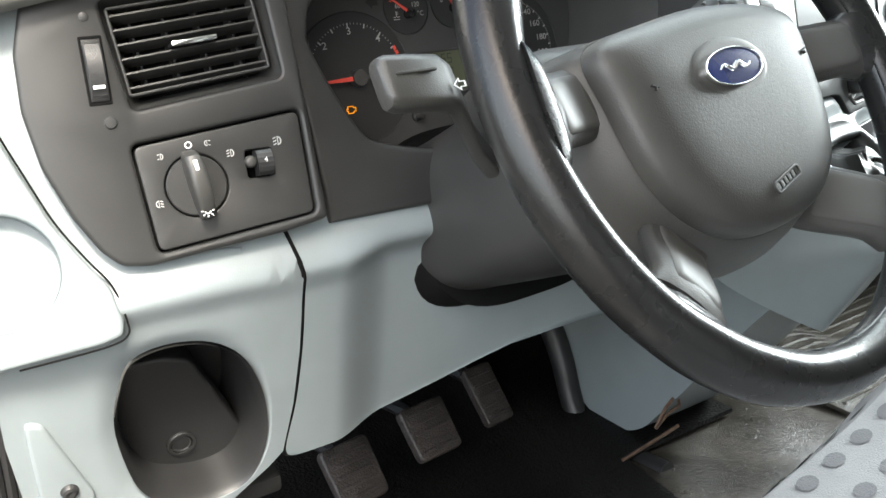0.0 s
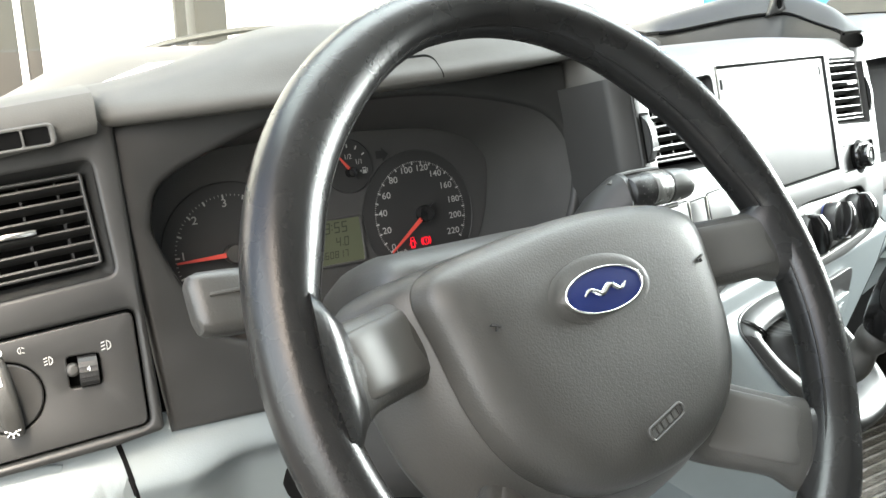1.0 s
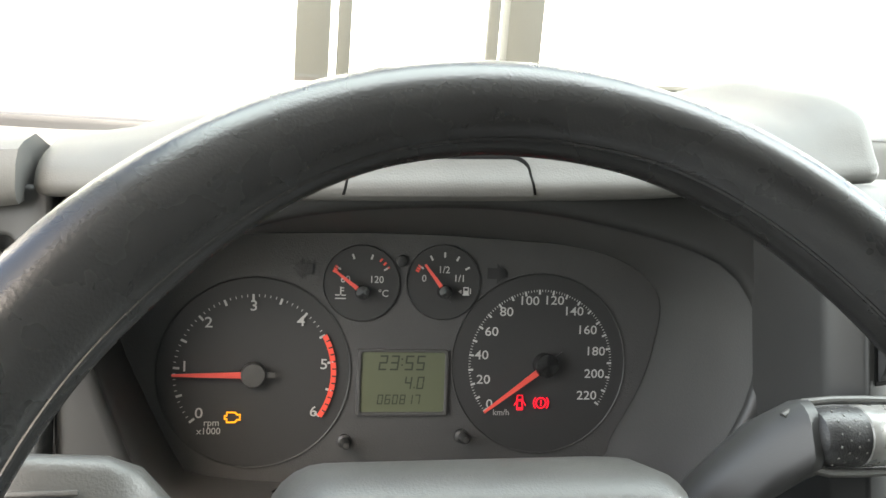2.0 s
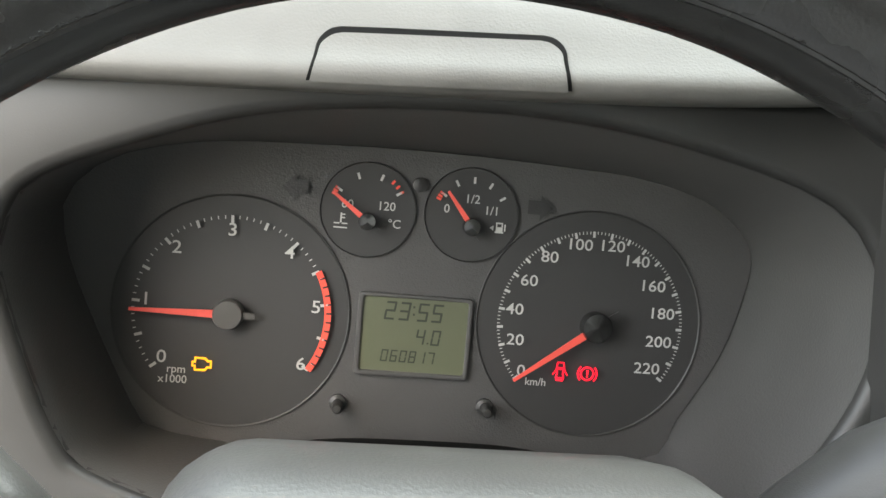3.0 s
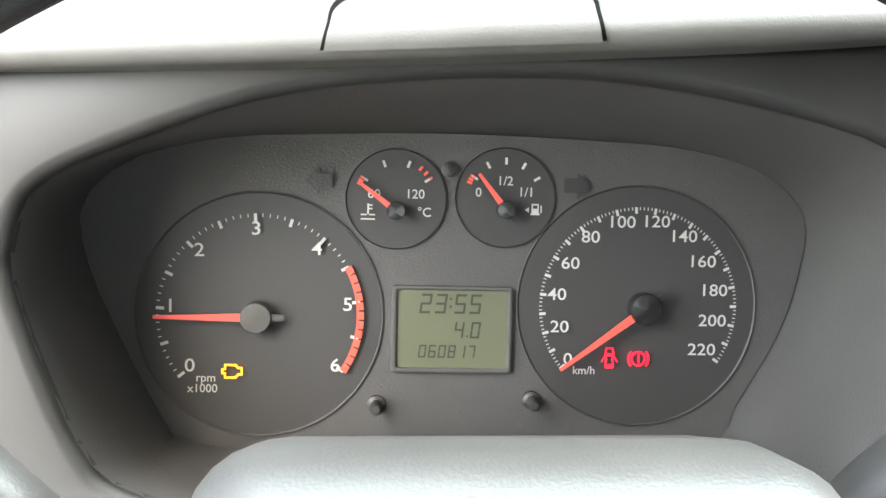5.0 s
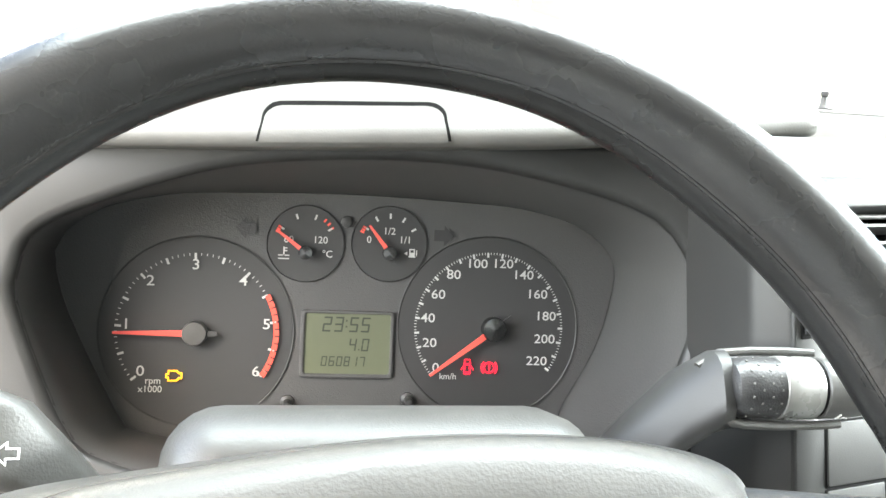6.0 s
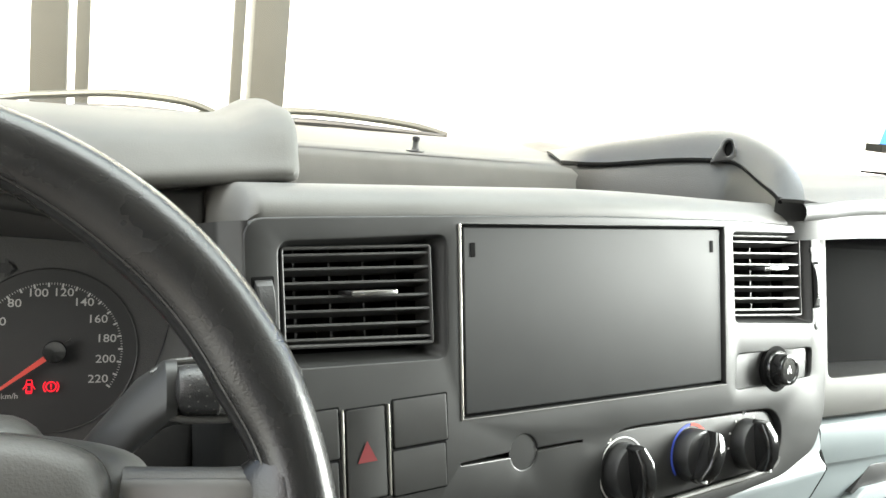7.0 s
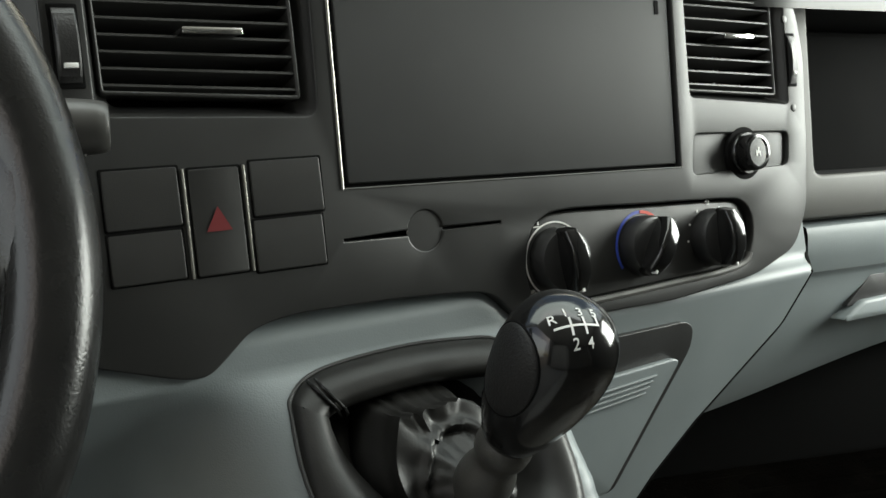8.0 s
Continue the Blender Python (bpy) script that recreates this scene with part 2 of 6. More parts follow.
def sheet(bm, fn, us, vs, thick=0.0):
    """A surface fn(u, v) over a grid, with thickness along its normal."""
    g = [[bm.verts.new(fn(u, v)) for v in vs] for u in us]
    for i in range(len(us) - 1):
        for j in range(len(vs) - 1):
            bm.faces.new((g[i][j], g[i + 1][j], g[i + 1][j + 1], g[i][j + 1]))
    if thick:
        bm.normal_update()
        bmesh.ops.solidify(bm, geom=bm.faces[:], thickness=thick)
    return bm


def lin(a, b, n):
    return [a + (b - a) * k / (n - 1) for k in range(n)]


def tube(bm, pts, r, n=10, caps=True, closed=False):
    """A round bar along points; r is a number or a function of 0..1."""
    pts = [Vector(p) for p in pts]
    m = len(pts)
    rf = r if callable(r) else (lambda t: r)
    rings, up = [], None
    for i, p in enumerate(pts):
        d = (pts[(i + 1) % m] - pts[i - 1]) if closed else (pts[min(i + 1, m - 1)] - pts[max(i - 1, 0)])
        d.normalize()
        if up is None:
            up = d.orthogonal().normalized()
        up = (up - d * up.dot(d)).normalized()
        s = d.cross(up)
        rr = rf(i / max(1, m - 1))
        rings.append([p + (up * math.cos(2 * math.pi * k / n) + s * math.sin(2 * math.pi * k / n)) * rr for k in range(n)])
    if closed:
        rings.append(rings[0])
        loft(bm, rings, caps=False)
        bmesh.ops.remove_doubles(bm, verts=bm.verts, dist=1e-7)
        return bm
    return loft(bm, rings, caps=caps)


def turned(bm, prof, n=32, m=I4):
    """A turned body: (radius, height) pairs round the z axis."""
    rings = [[m @ Vector((r * math.cos(2 * math.pi * k / n), r * math.sin(2 * math.pi * k / n), z)) for k in range(n)] for r, z in prof]
    return loft(bm, rings)


def block(bm, x0, y0, z0, x1, y1, z1, r=0.0015, m=I4, seg=2):
    """A box with rounded edges."""
    b2 = bmesh.new()
    bmesh.ops.create_cube(b2, size=1, matrix=Matrix.Translation(((x0 + x1) / 2, (y0 + y1) / 2, (z0 + z1) / 2)) @ Matrix.Diagonal((x1 - x0, y1 - y0, z1 - z0, 1)))
    if r:
        bmesh.ops.bevel(b2, geom=b2.edges[:], offset=r, segments=seg, profile=0.5, affect="EDGES")
    b2.transform(m)
    me = bpy.data.meshes.new("t")
    b2.to_mesh(me)
    b2.free()
    bm.from_mesh(me)
    bpy.data.meshes.remove(me)
    return bm


def letters(name, text, size, material, parent, m, bold=0.006, align="CENTER", wide=1.0):
    """Raised print in the built-in font."""
    cu = bpy.data.curves.new(name, "FONT")
    cu.body, cu.size, cu.align_x, cu.align_y, cu.resolution_u, cu.offset = text, size, align, "CENTER", 3, size * bold
    tmp = bpy.data.objects.new(name, cu)
    scene.collection.objects.link(tmp)
    dg = bpy.context.evaluated_depsgraph_get()
    me = bpy.data.meshes.new_from_object(tmp.evaluated_get(dg))
    bpy.data.objects.remove(tmp)
    bpy.data.curves.remove(cu)
    bm = bmesh.new()
    bm.from_mesh(me)
    bpy.data.meshes.remove(me)
    return part(name, bm, material, parent, m=m @ Matrix.Diagonal((wide, 1, 1, 1)))


def sstep(x, a, b):
    t = min(1, max(0, (x - a) / (b - a)))
    return t * t * (3 - 2 * t)


def along(x, table):
    """Straight lines through (x, y) pairs in rising or falling order of x."""
    for (x0, y0), (x1, y1) in zip(table, table[1:]):
        if min(x0, x1) <= x <= max(x0, x1):
            return y0 + (y1 - y0) * (x - x0) / (x1 - x0)
    return table[0][1] if abs(x - table[0][0]) < abs(x - table[-1][0]) else table[-1][1]


# ---- the cab's shell ----
def carpet_pt(u, v):
    return Vector((u, v, .088 + .038 * sstep(u, .16, .27) * sstep(v, .55, .75) + .22 * sstep(v, 1.28, 1.58)))


SIDEWIN = [(.64, .64), (1.14, .64), (.94, 1.22), (.64, 1.22)]


def cab_shell():
    bm = B()
    sheet(bm, lambda u, v: Vector((u, v, 0.05 + 0.004 * math.sin(u * 31) * math.sin(v * 27) + 0.048 * sstep(u, .16, .27) * (1 - sstep(u, .70, .85)) * sstep(v, .55, .75) + 0.22 * sstep(v, 1.28, 1.58))), lin(-.50, 1.40, 120), lin(-.70, 1.62, 120), -0.02)
    single("floor", bm, RUBBER, I4, "shiny worn black rubber floor mat of a van cab", "floor", kind="structure")
    # carpet on the left; towards the console the black sheet paints unlit rubber floor
    bm = B()
    sheet(bm, lambda u, t: carpet_pt(u, (.60 + .43 * sstep(u, .212, .248)) * (1 - t) + 1.58 * t), lin(-.48, .44, 54), lin(0, 1, 40), -.006)
    single("footwell_carpet_and_shade", bm, CARPET_SHADE, I4, "black footwell carpet, its right part standing for unlit rubber floor", "carpet", kind="structure")
    bm = B()
    block(bm, -.50, 1.60, -.1, 1.40, 1.66, .70, 0.01)
    single("wall_front", bm, BLACK, I4, "dark bulkhead below the windscreen", "wall", kind="structure")
    bm = B()
    plate(bm, [(-.52, -.1), (1.42, -.1), (1.42, 1.55), (-.52, 1.55)], (), -.05, 0, .006)
    single("wall_rear", bm, BULKHEAD, Matrix(((-1, 0, 0, .9), (0, 0, 1, -.76), (0, 1, 0, 0), (0, 0, 0, 1))), "plain grey rear wall of the cab", "wall", kind="structure")
    bm = B()
    sheet(bm, lambda u, v: Vector((u, v, 1.50 + 0.03 * math.sin((u + .5) / 1.9 * math.pi))), lin(-.50, 1.40, 12), lin(-.72, .80, 10), 0.03)
    single("ceiling", bm, LINER, I4, "pale fabric headliner over the cab", "ceiling", kind="structure")
    # passenger door wall with its window opening
    bm = B()
    mx = Matrix(((0, 0, -1, 1.40), (1, 0, 0, 0), (0, 1, 0, 0), (0, 0, 0, 1)))
    plate(bm, [(-.72, -.1), (1.62, -.1), (1.62, .78), (.80, 1.50), (-.72, 1.50)], [rounded(SIDEWIN, .06)], -.05, 0, .008)
    single("wall_side", bm, PAD, mx, "grey passenger door trim with a window opening", "wall", kind="structure")
    bm = B()
    plate(bm, rounded(SIDEWIN, .06), (), -.032, -.028, 0)
    g = single("window_1", bm, GLASS, mx, "clear passenger door window", "window", kind="structure")
    g.visible_shadow = False
    # body side behind the open driver's door
    bm = B()
    plate(bm, [(-.72, -.1), (-.12, -.1), (-.12, 1.50), (-.72, 1.50)], (), -.05, 0, .008)
    single("wall_driver_side", bm, BULKHEAD, Matrix(((0, 0, 1, -.50), (1, 0, 0, 0), (0, 1, 0, 0), (0, 0, 0, 1))), "plain grey side behind the open driver's door", "wall", kind="structure")
    # windscreen between two pillars
    bm = B()
    sheet(bm, lambda u, v: Vector((.45 + .93 * u, 1.40 - .62 * v + .06 * (1 - u * u), .77 + .73 * v)), lin(-1, 1, 21), lin(0, 1, 11), 0.004)
    g = single("windscreen", bm, GLASS, I4, "clear sloping windscreen glass", "windscreen", kind="structure")
    g.visible_shadow = False
    for x0, x1 in ((-.50, -.47), (1.40, 1.37)):
        bm = B()
        tube(bm, [(x0, 1.50, .60), (x0, 1.38, .80), (x1, .80, 1.50)], .042, 12)
        single("windscreen_pillar", bm, LINER, I4, "pale plastic trim of the windscreen pillar", "pillar", "windscreen pillars", "structure")


cab_shell()


# ---- outside ----
def outside():
    bm = B()
    sheet(bm, lambda u, v: Vector((u, v, -.75)), lin(-200, 200, 9), lin(-200, 200, 9))
    single("ground", bm, CONCRETE, I4, "dark worn asphalt yard", "ground", kind="structure")
    bm = B()
    block(bm, -6, 6.0, -.75, 9, 6.25, 4.6, .02)
    w = single("wall_yard", bm, WALLPAINT, I4, "bright white yard wall with blue lettering", "wall", kind="structure")
    # slanted strokes of painted lettering too cut off to read
    x, k = 1.10, 0
    while x < 4.6:
        wdt = (.22, .17, .28, .17, .24)[k % 5]
        zb = 1.02 + .15 * max(0, 1 - (x - 1.1) / 3.2)
        if wdt > .2:
            pts = [(x, zb), (x + wdt, zb), (x + wdt + .12, 1.75), (x + wdt * .68 + .12, 1.75), (x + wdt * .62 + .03, zb + .15), (x + wdt * .40 + .03, zb + .15), (x + wdt * .34 + .12, 1.75), (x + .12, 1.75)]
        else:
            pts = [(x, zb), (x + wdt, zb), (x + wdt + .12, 1.75), (x + .12, 1.75)]
        bm = B()
        plate(bm, rounded(pts, .05), (), 0, .004, 0)
        part("painted_stroke", bm, CYAN, w, "pale cyan painted stroke", Matrix(((1, 0, 0, 0), (0, 0, -1, 6.0), (0, 1, 0, 0), (0, 0, 0, 1))))
        x += wdt + (.06, .07, .05, .07, .12)[k % 5]
        k += 1
    for x0, x1 in ((-.075, -.002), (.015, .043), (.345, .370), (.390, .468)):
        bm = B()
        block(bm, x0, 2.57, -.75, x1, 2.57 + (x1 - x0), 3.6, .003)
        single("post", bm, POST, I4, "slim grey painted steel post of a canopy", "post", "canopy posts", "structure")
    bm = B()
    plate(bm, [(3.545, .74), (4.99, .74), (4.99, 3.0), (4.17, 3.0)], (), -.1, 0, .01)
    hb = single("blue_hoarding", bm, BLUEPAINT, Matrix(((1, 0, 0, 0), (0, 0, -1, 3.9), (0, 1, 0, 0), (0, 0, 0, 1))), "bright blue painted sheet with a white edge outside the cab", "hoarding", kind="structure")
    bm = B()
    plate(bm, [(3.505, .74), (3.54, .74), (4.165, 3.0), (4.13, 3.0)], (), -.1, .004, .004)
    part("edge_strip", bm, BODYPAINT, hb, "white edge strip", WORLD[hb])
    bm = B()
    plate(bm, [(3.56, .70), (4.99, .70), (4.99, .74), (3.56, .74)], (), -.1, .006, .004)
    part("lower_rail", bm, SEAM, hb, "dark lower rail", WORLD[hb])


outside()


# ---- dashboard ----
dash = thing("dashboard", pose(.3, 1.2, .0), "grey plastic van dashboard with silver-blue lower trim", "dashboard")


def annulus(bm, outer, inner, f, n=64, rings=10, power=1.0):
    """Skin between a hole and an outline round it; f gives its height."""
    cx, cy = sum(p[0] for p in inner) / len(inner), sum(p[1] for p in inner) / len(inner)

    def hit(poly, a):
        d, best = Vector((math.cos(a), math.sin(a))), 0
        for p, q in zip(poly, poly[1:] + poly[:1]):
            e = Vector((q[0] - p[0], q[1] - p[1]))
            w = Vector((p[0] - cx, p[1] - cy))
            den = d.x * e.y - d.y * e.x
            if abs(den) < 1e-12:
                continue
            t = (w.x * e.y - w.y * e.x) / den
            s = (w.x * d.y - w.y * d.x) / den
            if t > 0 and -1e-9 <= s <= 1 + 1e-9:
                best = max(best, t)
        return Vector((cx, cy)) + d * best
    angs = sorted({round(2 * math.pi * k / n, 6) for k in range(n)} | {round(math.atan2(p[1] - cy, p[0] - cx) % (2 * math.pi), 6) for p in outer})
    a, b = [hit(inner, t) for t in angs], [hit(outer, t) for t in angs]
    vs = []
    for k in range(rings + 1):
        t = (k / rings) ** power
        vs.append([bm.verts.new((*(p.lerp(q, t)), f(*(p.lerp(q, t)), t))) for p, q in zip(a, b)])
    for r0, r1 in zip(vs, vs[1:]):
        bridge(bm, r0, r1)
    bmesh.ops.recalc_face_normals(bm, faces=bm.faces)
    bm.normal_update()
    if sum(fc.normal.z for fc in bm.faces) < 0:
        bmesh.ops.reverse_faces(bm, faces=bm.faces)
    return bm


# surround of the instruments
LIP = [(.0105, -.053), (.019, -.0315), (.054, -.0134), (.105, .004), (.167, .012), (.2232, .012), (.277, .0035), (.3105, -.0075), (.3266, -.026), (.331, -.048),
       (.3234, -.081), (.3012, -.114), (.262, -.140), (.19, -.150), (.11, -.148), (.0547, -.1363), (.0384, -.1242), (.0237, -.0964), (.0114, -.0659)]
lip = spline(LIP, 10)
bm = B()
plate(bm, [(-.0105, .008), (-.007, -.05), (.000, -.14), (.0045, -.1875), (.09, -.1875), (.20, -.21), (.331, -.21), (.336, -.10), (.333, .030), (.17, .022)], [lip], -.0075, 0, .0050)
part("instrument_surround", bm, PANEL, dash, "charcoal plastic surround of the instruments", MS)
to_s = MS.inverted() @ MC
MASK = [(-.160, .045), (-.140, .064), (-.105, .0735), (-.0687, .0765), (-.004, .0785), (.0643, .077), (.105, .074), (.138, .064), (.157, .045), (.155, .018),
        (.1468, -.0084), (.1301, -.0386), (.118, -.058), (.06, -.0635), (-.004, -.065), (-.07, -.0635), (-.112, -.059), (-.1226, -.0526), (-.1475, -.0043), (-.158, .022)]
mask = [to_s @ Vector((p[0], p[1], .0)) for p in spline(MASK, 5)]
bm = B()
ctr = Vector((.17, -.065, 0))


def by_angle(pts, n=96):
    """Even turns round the middle of an outline."""
    out = []
    for k in range(n):
        a = 2 * math.pi * k / n
        d = Vector((math.cos(a), math.sin(a)))
        best = None
        for p, q in zip(pts, pts[1:] + pts[:1]):
            e = Vector((q[0] - p[0], q[1] - p[1]))
            w = Vector((p[0] - ctr.x, p[1] - ctr.y))
            den = d.x * e.y - d.y * e.x
            if abs(den) < 1e-12:
                continue
            t, s = (w.x * e.y - w.y * e.x) / den, (w.x * d.y - w.y * d.x) / den
            if t > 0 and -1e-6 <= s <= 1 + 1e-6 and (best is None or t > best[0]):
                zp, zq = (p[2] if len(p) > 2 else 0), (q[2] if len(q) > 2 else 0)
                best = (t, zp + (zq - zp) * s)
        out.append(Vector((ctr.x + d.x * best[0], ctr.y + d.y * best[0], best[1])))
    return out


la, ma = by_angle(ccw(lip)), by_angle(ccw([Vector(p) for p in mask]))
rings = []
for t in (0, .03, .12, .3, .55, .8, 1.0):
    rings.append([p.lerp(q, t ** 1.3) + Vector((0, 0, -.0045 - .0015 * min(1, t * 20))) for p, q in zip(la, ma)])
loft(bm, rings, caps=False)
bmesh.ops.reverse_faces(bm, faces=bm.faces)
part("instrument_cowl", bm, COWL, dash, "grey recessed cowl round the dials", MS)

# panel by the driver's door, with openings for the air vent and the light switch
LPAN = [(.0030, .118), (.0040, .075), (.0100, -.0745), (-.022, -.0795), (-.075, -.0835), (-.112, -.0865), (-.130, -.0835), (-.1405, -.0725), (-.1535, -.049), (-.1660, -.0157), (-.1715, .02), (-.170, .055), (-.160, .09), (-.155, .118)]
LV = rounded([(-.117, .0825), (-.0125, .0945), (-.0065, .0245), (-.1075, .0125)], .006)
LH = rounded([(-.1125, -.0085), (.0012, .0028), (.0025, -.070), (-.1065, -.0800)], .006)
bm = B()
plate(bm, rounded(LPAN, .004), [LV, LH], -.014, 0, .003)
part("door_side_panel", bm, PANEL, dash, "charcoal plastic panel beside the driver's door", ML)
bm = B()
plate(bm, rounded([(-.1125, -.0085), (.0012, .0028), (.0025, -.070), (-.1065, -.0800)], .006), (), -.016, -.0135, 0)
part("panel_backing", bm, SEAM, dash, "", ML)

# centre panel
CPAN = [(-.141, .0045), (-.1, .0050), (.0, .0052), (.115, .0045), (.28, .0005), (.372, -.0055), (.3835, -.014), (.3905, -.05), (.3875, -.12), (.382, -.165), (.366, -.192), (.32, -.2065),
        (.237, -.2125), (.138, -.2105), (.1085, -.2105), (.0975, -.197), (.088, -.1875), (.075, -.184), (.021, -.1805), (-.038, -.1795), (-.0597, -.1835), (-.0726, -.1946), (-.0835, -.2030), (-.0957, -.2025), (-.1207, -.194), (-.1416, -.187)]
V1 = rounded([(-.1215, -.0085), (-.0105, -.0065), (-.0125, -.0805), (-.1215, -.0765)], .007)
V2 = rounded([(.2655, -.0085), (.370, -.0115), (.369, -.0865), (.2655, -.0785)], .004)
SC = [(0, 0), (.2545, -.0045), (.2515, -.1245), (-.002, -.1185)]
LG = rounded([(.2660, -.1035), (.3665, -.1065), (.3635, -.1305), (.2625, -.1310)], .005)
HT = spline([(.1175, -.158), (.128, -.147), (.15, -.1435), (.22, -.1465), (.29, -.1495), (.310, -.153), (.3195, -.166), (.316, -.186), (.300, -.1985), (.22, -.2015), (.14, -.2025), (.121, -.197), (.1135, -.181)], 4)
DIMPLE = [(.0458 + .0112 * math.cos(radians(a)), -.1458 + .0112 * math.sin(radians(a))) for a in range(4, 177, 8)]
SLOT = DIMPLE + [(-.0045, -.1450), (-.0045, -.1464)] + [(x, -.2916 - y) for x, y in DIMPLE[::-1]] + [(.0975, -.1470), (.0975, -.1456)]
bm = B()
plate(bm, rounded(CPAN, .012, 5), [V1, V2, SC, LG, HT, [Vector(p) for p in SLOT]], -.014, 0, .0012)
part("centre_panel", bm, PANEL, dash, "charcoal plastic centre panel of the dashboard", MP)
bm = B()
plate(bm, [(-.0745 + .074, -.139), (.11, -.139), (.11, -.152), (-.0005, -.152)], (), -.012, -.010, 0)
part("panel_backing", bm, SEAM, dash, "", MP)
# side wall of the centre panel, towards the instruments
bm = B()


def rib_pt(k, v):
    """The end of the centre panel: a rounded edge, a facet towards the driver, then back into the gap."""
    u, d = ((-.1385, -.0004), (-.1405, -.0012), (-.1420, -.0030), (-.1455, -.0080), (-.1490, -.0130), (-.1500, -.0155), (-.1502, -.019), (-.150, -.06))[int(k)]
    return MP @ Vector((u, v, d))


sheet(bm, rib_pt, range(8), lin(-.19, .003, 12))
part("side_wall", bm, PANEL, dash, "grey side wall of the centre panel")

# pad over the centre panel, with its far tray wall and ledge
bm = B()
PADPROF = [(-.004, -.014), (.0030, -.0035), (.0075, -.0022), (.0130, -.0040), (.0180, -.0085), (.0220, -.0150), (.0248, -.024), (.0260, -.035), (.0275, -.060), (.0292, -.090), (.0325, -.130), (.0355, -.165), (.0355, -.172), (.028, -.176), (.015, -.178)]


def pad_pt(u, k):
    v, d = PADPROF[int(k)]
    e = min(1, max(0, (u + .139) / .012))
    f = math.sqrt(1 - (1 - e) ** 2)
    return MP @ Vector((u, -.004 + (v + .004) * f - .0100 * sstep(u, .10, .40), d - .010 * (1 - f)))


sheet(bm, pad_pt, lin(-.139, -.127, 9) + lin(-.118, .385, 34), range(len(PADPROF)))
part("top_pad", bm, PAD, dash, "light grey rounded top pad")
# wall of the tray, which swings towards the cab in front of the passenger
WALLP = spline([(.06, 1.196), (.20, 1.203), (.367, 1.205), (.47, 1.204), (.56, 1.200), (.66, 1.19)], 5, False)
bm = B()
WSEC = [(-.012, .725), (-.006, .757), (-.002, .7625), (.003, .765), (.03, .7665)]


def wall_pt(i, k):
    i = int(i)
    p = WALLP[i]
    d = WALLP[min(i + 1, len(WALLP) - 1)] - WALLP[max(i - 1, 0)]
    n = Vector((-d.y, d.x)).normalized()
    o, z = WSEC[int(k)]
    return Vector((p.x + n.x * o, p.y + n.y * o, z))


sheet(bm, wall_pt, range(len(WALLP)), range(len(WSEC)))
part("tray_wall", bm, PAD, dash, "grey wall of the tray")
bm = B()
LEDGE = [(1.205, .7645), (1.25, .7655), (1.30, .768), (1.40, .770), (1.50, .755)]
sheet(bm, lambda x, k: Vector((x, LEDGE[int(k)][0], LEDGE[int(k)][1] - .06 * (1 - sstep(x, -.26, -.08)))), lin(-.48, .62, 24), range(len(LEDGE)))
part("top_ledge", bm, SOFT, dash, "pale grey ledge below the windscreen")
bm = B()
sheet(bm, lambda x, t: Vector((x, .95 + .3 * max(0, x - .297) + (.27 - .3 * max(0, x - .297)) * t, .728)), lin(.20, .70, 10), lin(0, 1, 4))
part("top_tray", bm, PAD, dash, "grey tray in the dashboard top")
bm = B()
block(bm, -.17, 1.10, .30, 1.36, 1.58, .715, .01)
part("core", bm, SEAM, dash, "dark inside of the dashboard")


# hood over the instruments
def hood_pt(x, k):
    """A point of the hood: x along the dashboard, k down its section."""
    t = (x + .203) / .40
    yf = .935 - .046 * math.sin(min(1, max(0, t * 1.05)) * math.pi * .62) + .022 * sstep(t, .62, 1.0)
    zf = .741 + .030 * t
    zt = .759 + .036 * sstep(t, -.05, .42) + .002 * t + .0115 * sstep(t, .895, .97)
    sec = [(.026, -.006), (.010, -.003), (.003, -.0015), (.0, .002), (.0005, .006), (.006, .012), (.020, None), (.038, None), (.062, None), (.10, None), (.16, None), (.26, -1), (.36, -2)]
    y, z = sec[k]
    if z is None:
        w = {6: .62, 7: .88, 8: 1.0, 9: 1.0, 10: .9}[k]
        zz = (zf + .012) + (zt - zf - .012) * w
    elif z == -1:
        zz = .778
    elif z == -2:
        zz = .765
    else:
        zz = zf + z
    if k >= 9:
        zz += sstep(t, .895, .97) * {9: 0, 10: .002, 11: .012, 12: .004}[k]
        zz -= (1 - sstep(t, .0, .42)) * {9: .012, 10: .034, 11: .07, 12: .09}[k]
    return Vector((x, yf + y, zz))


def hood_fine(x, kk):
    i = int(kk)
    f = kk - i
    if f < 1e-6:
        return hood_pt(x, min(i, 12))
    a, b, c, d = (hood_pt(x, min(12, max(0, j))) for j in (i - 1, i, i + 1, i + 2))
    return 0.5 * (2 * b + (c - a) * f + (2 * a - 5 * b + 4 * c - d) * f * f + (3 * b - a - 3 * c + d) * f ** 3)


bm = B()
xs = [-.203, -.2025, -.2] + lin(-.195, .188, 44) + [.193, .1955, .197]
ks = [k / 3 for k in range(0, 37)]


def hood_end(x, k):
    p = hood_fine(x, k)
    e = max(0, (abs(x + .003) - .194) / .006)
    q = hood_pt(x, 9) + Vector((0, .02, -.03))
    return p.lerp(q, .045 * e * e)


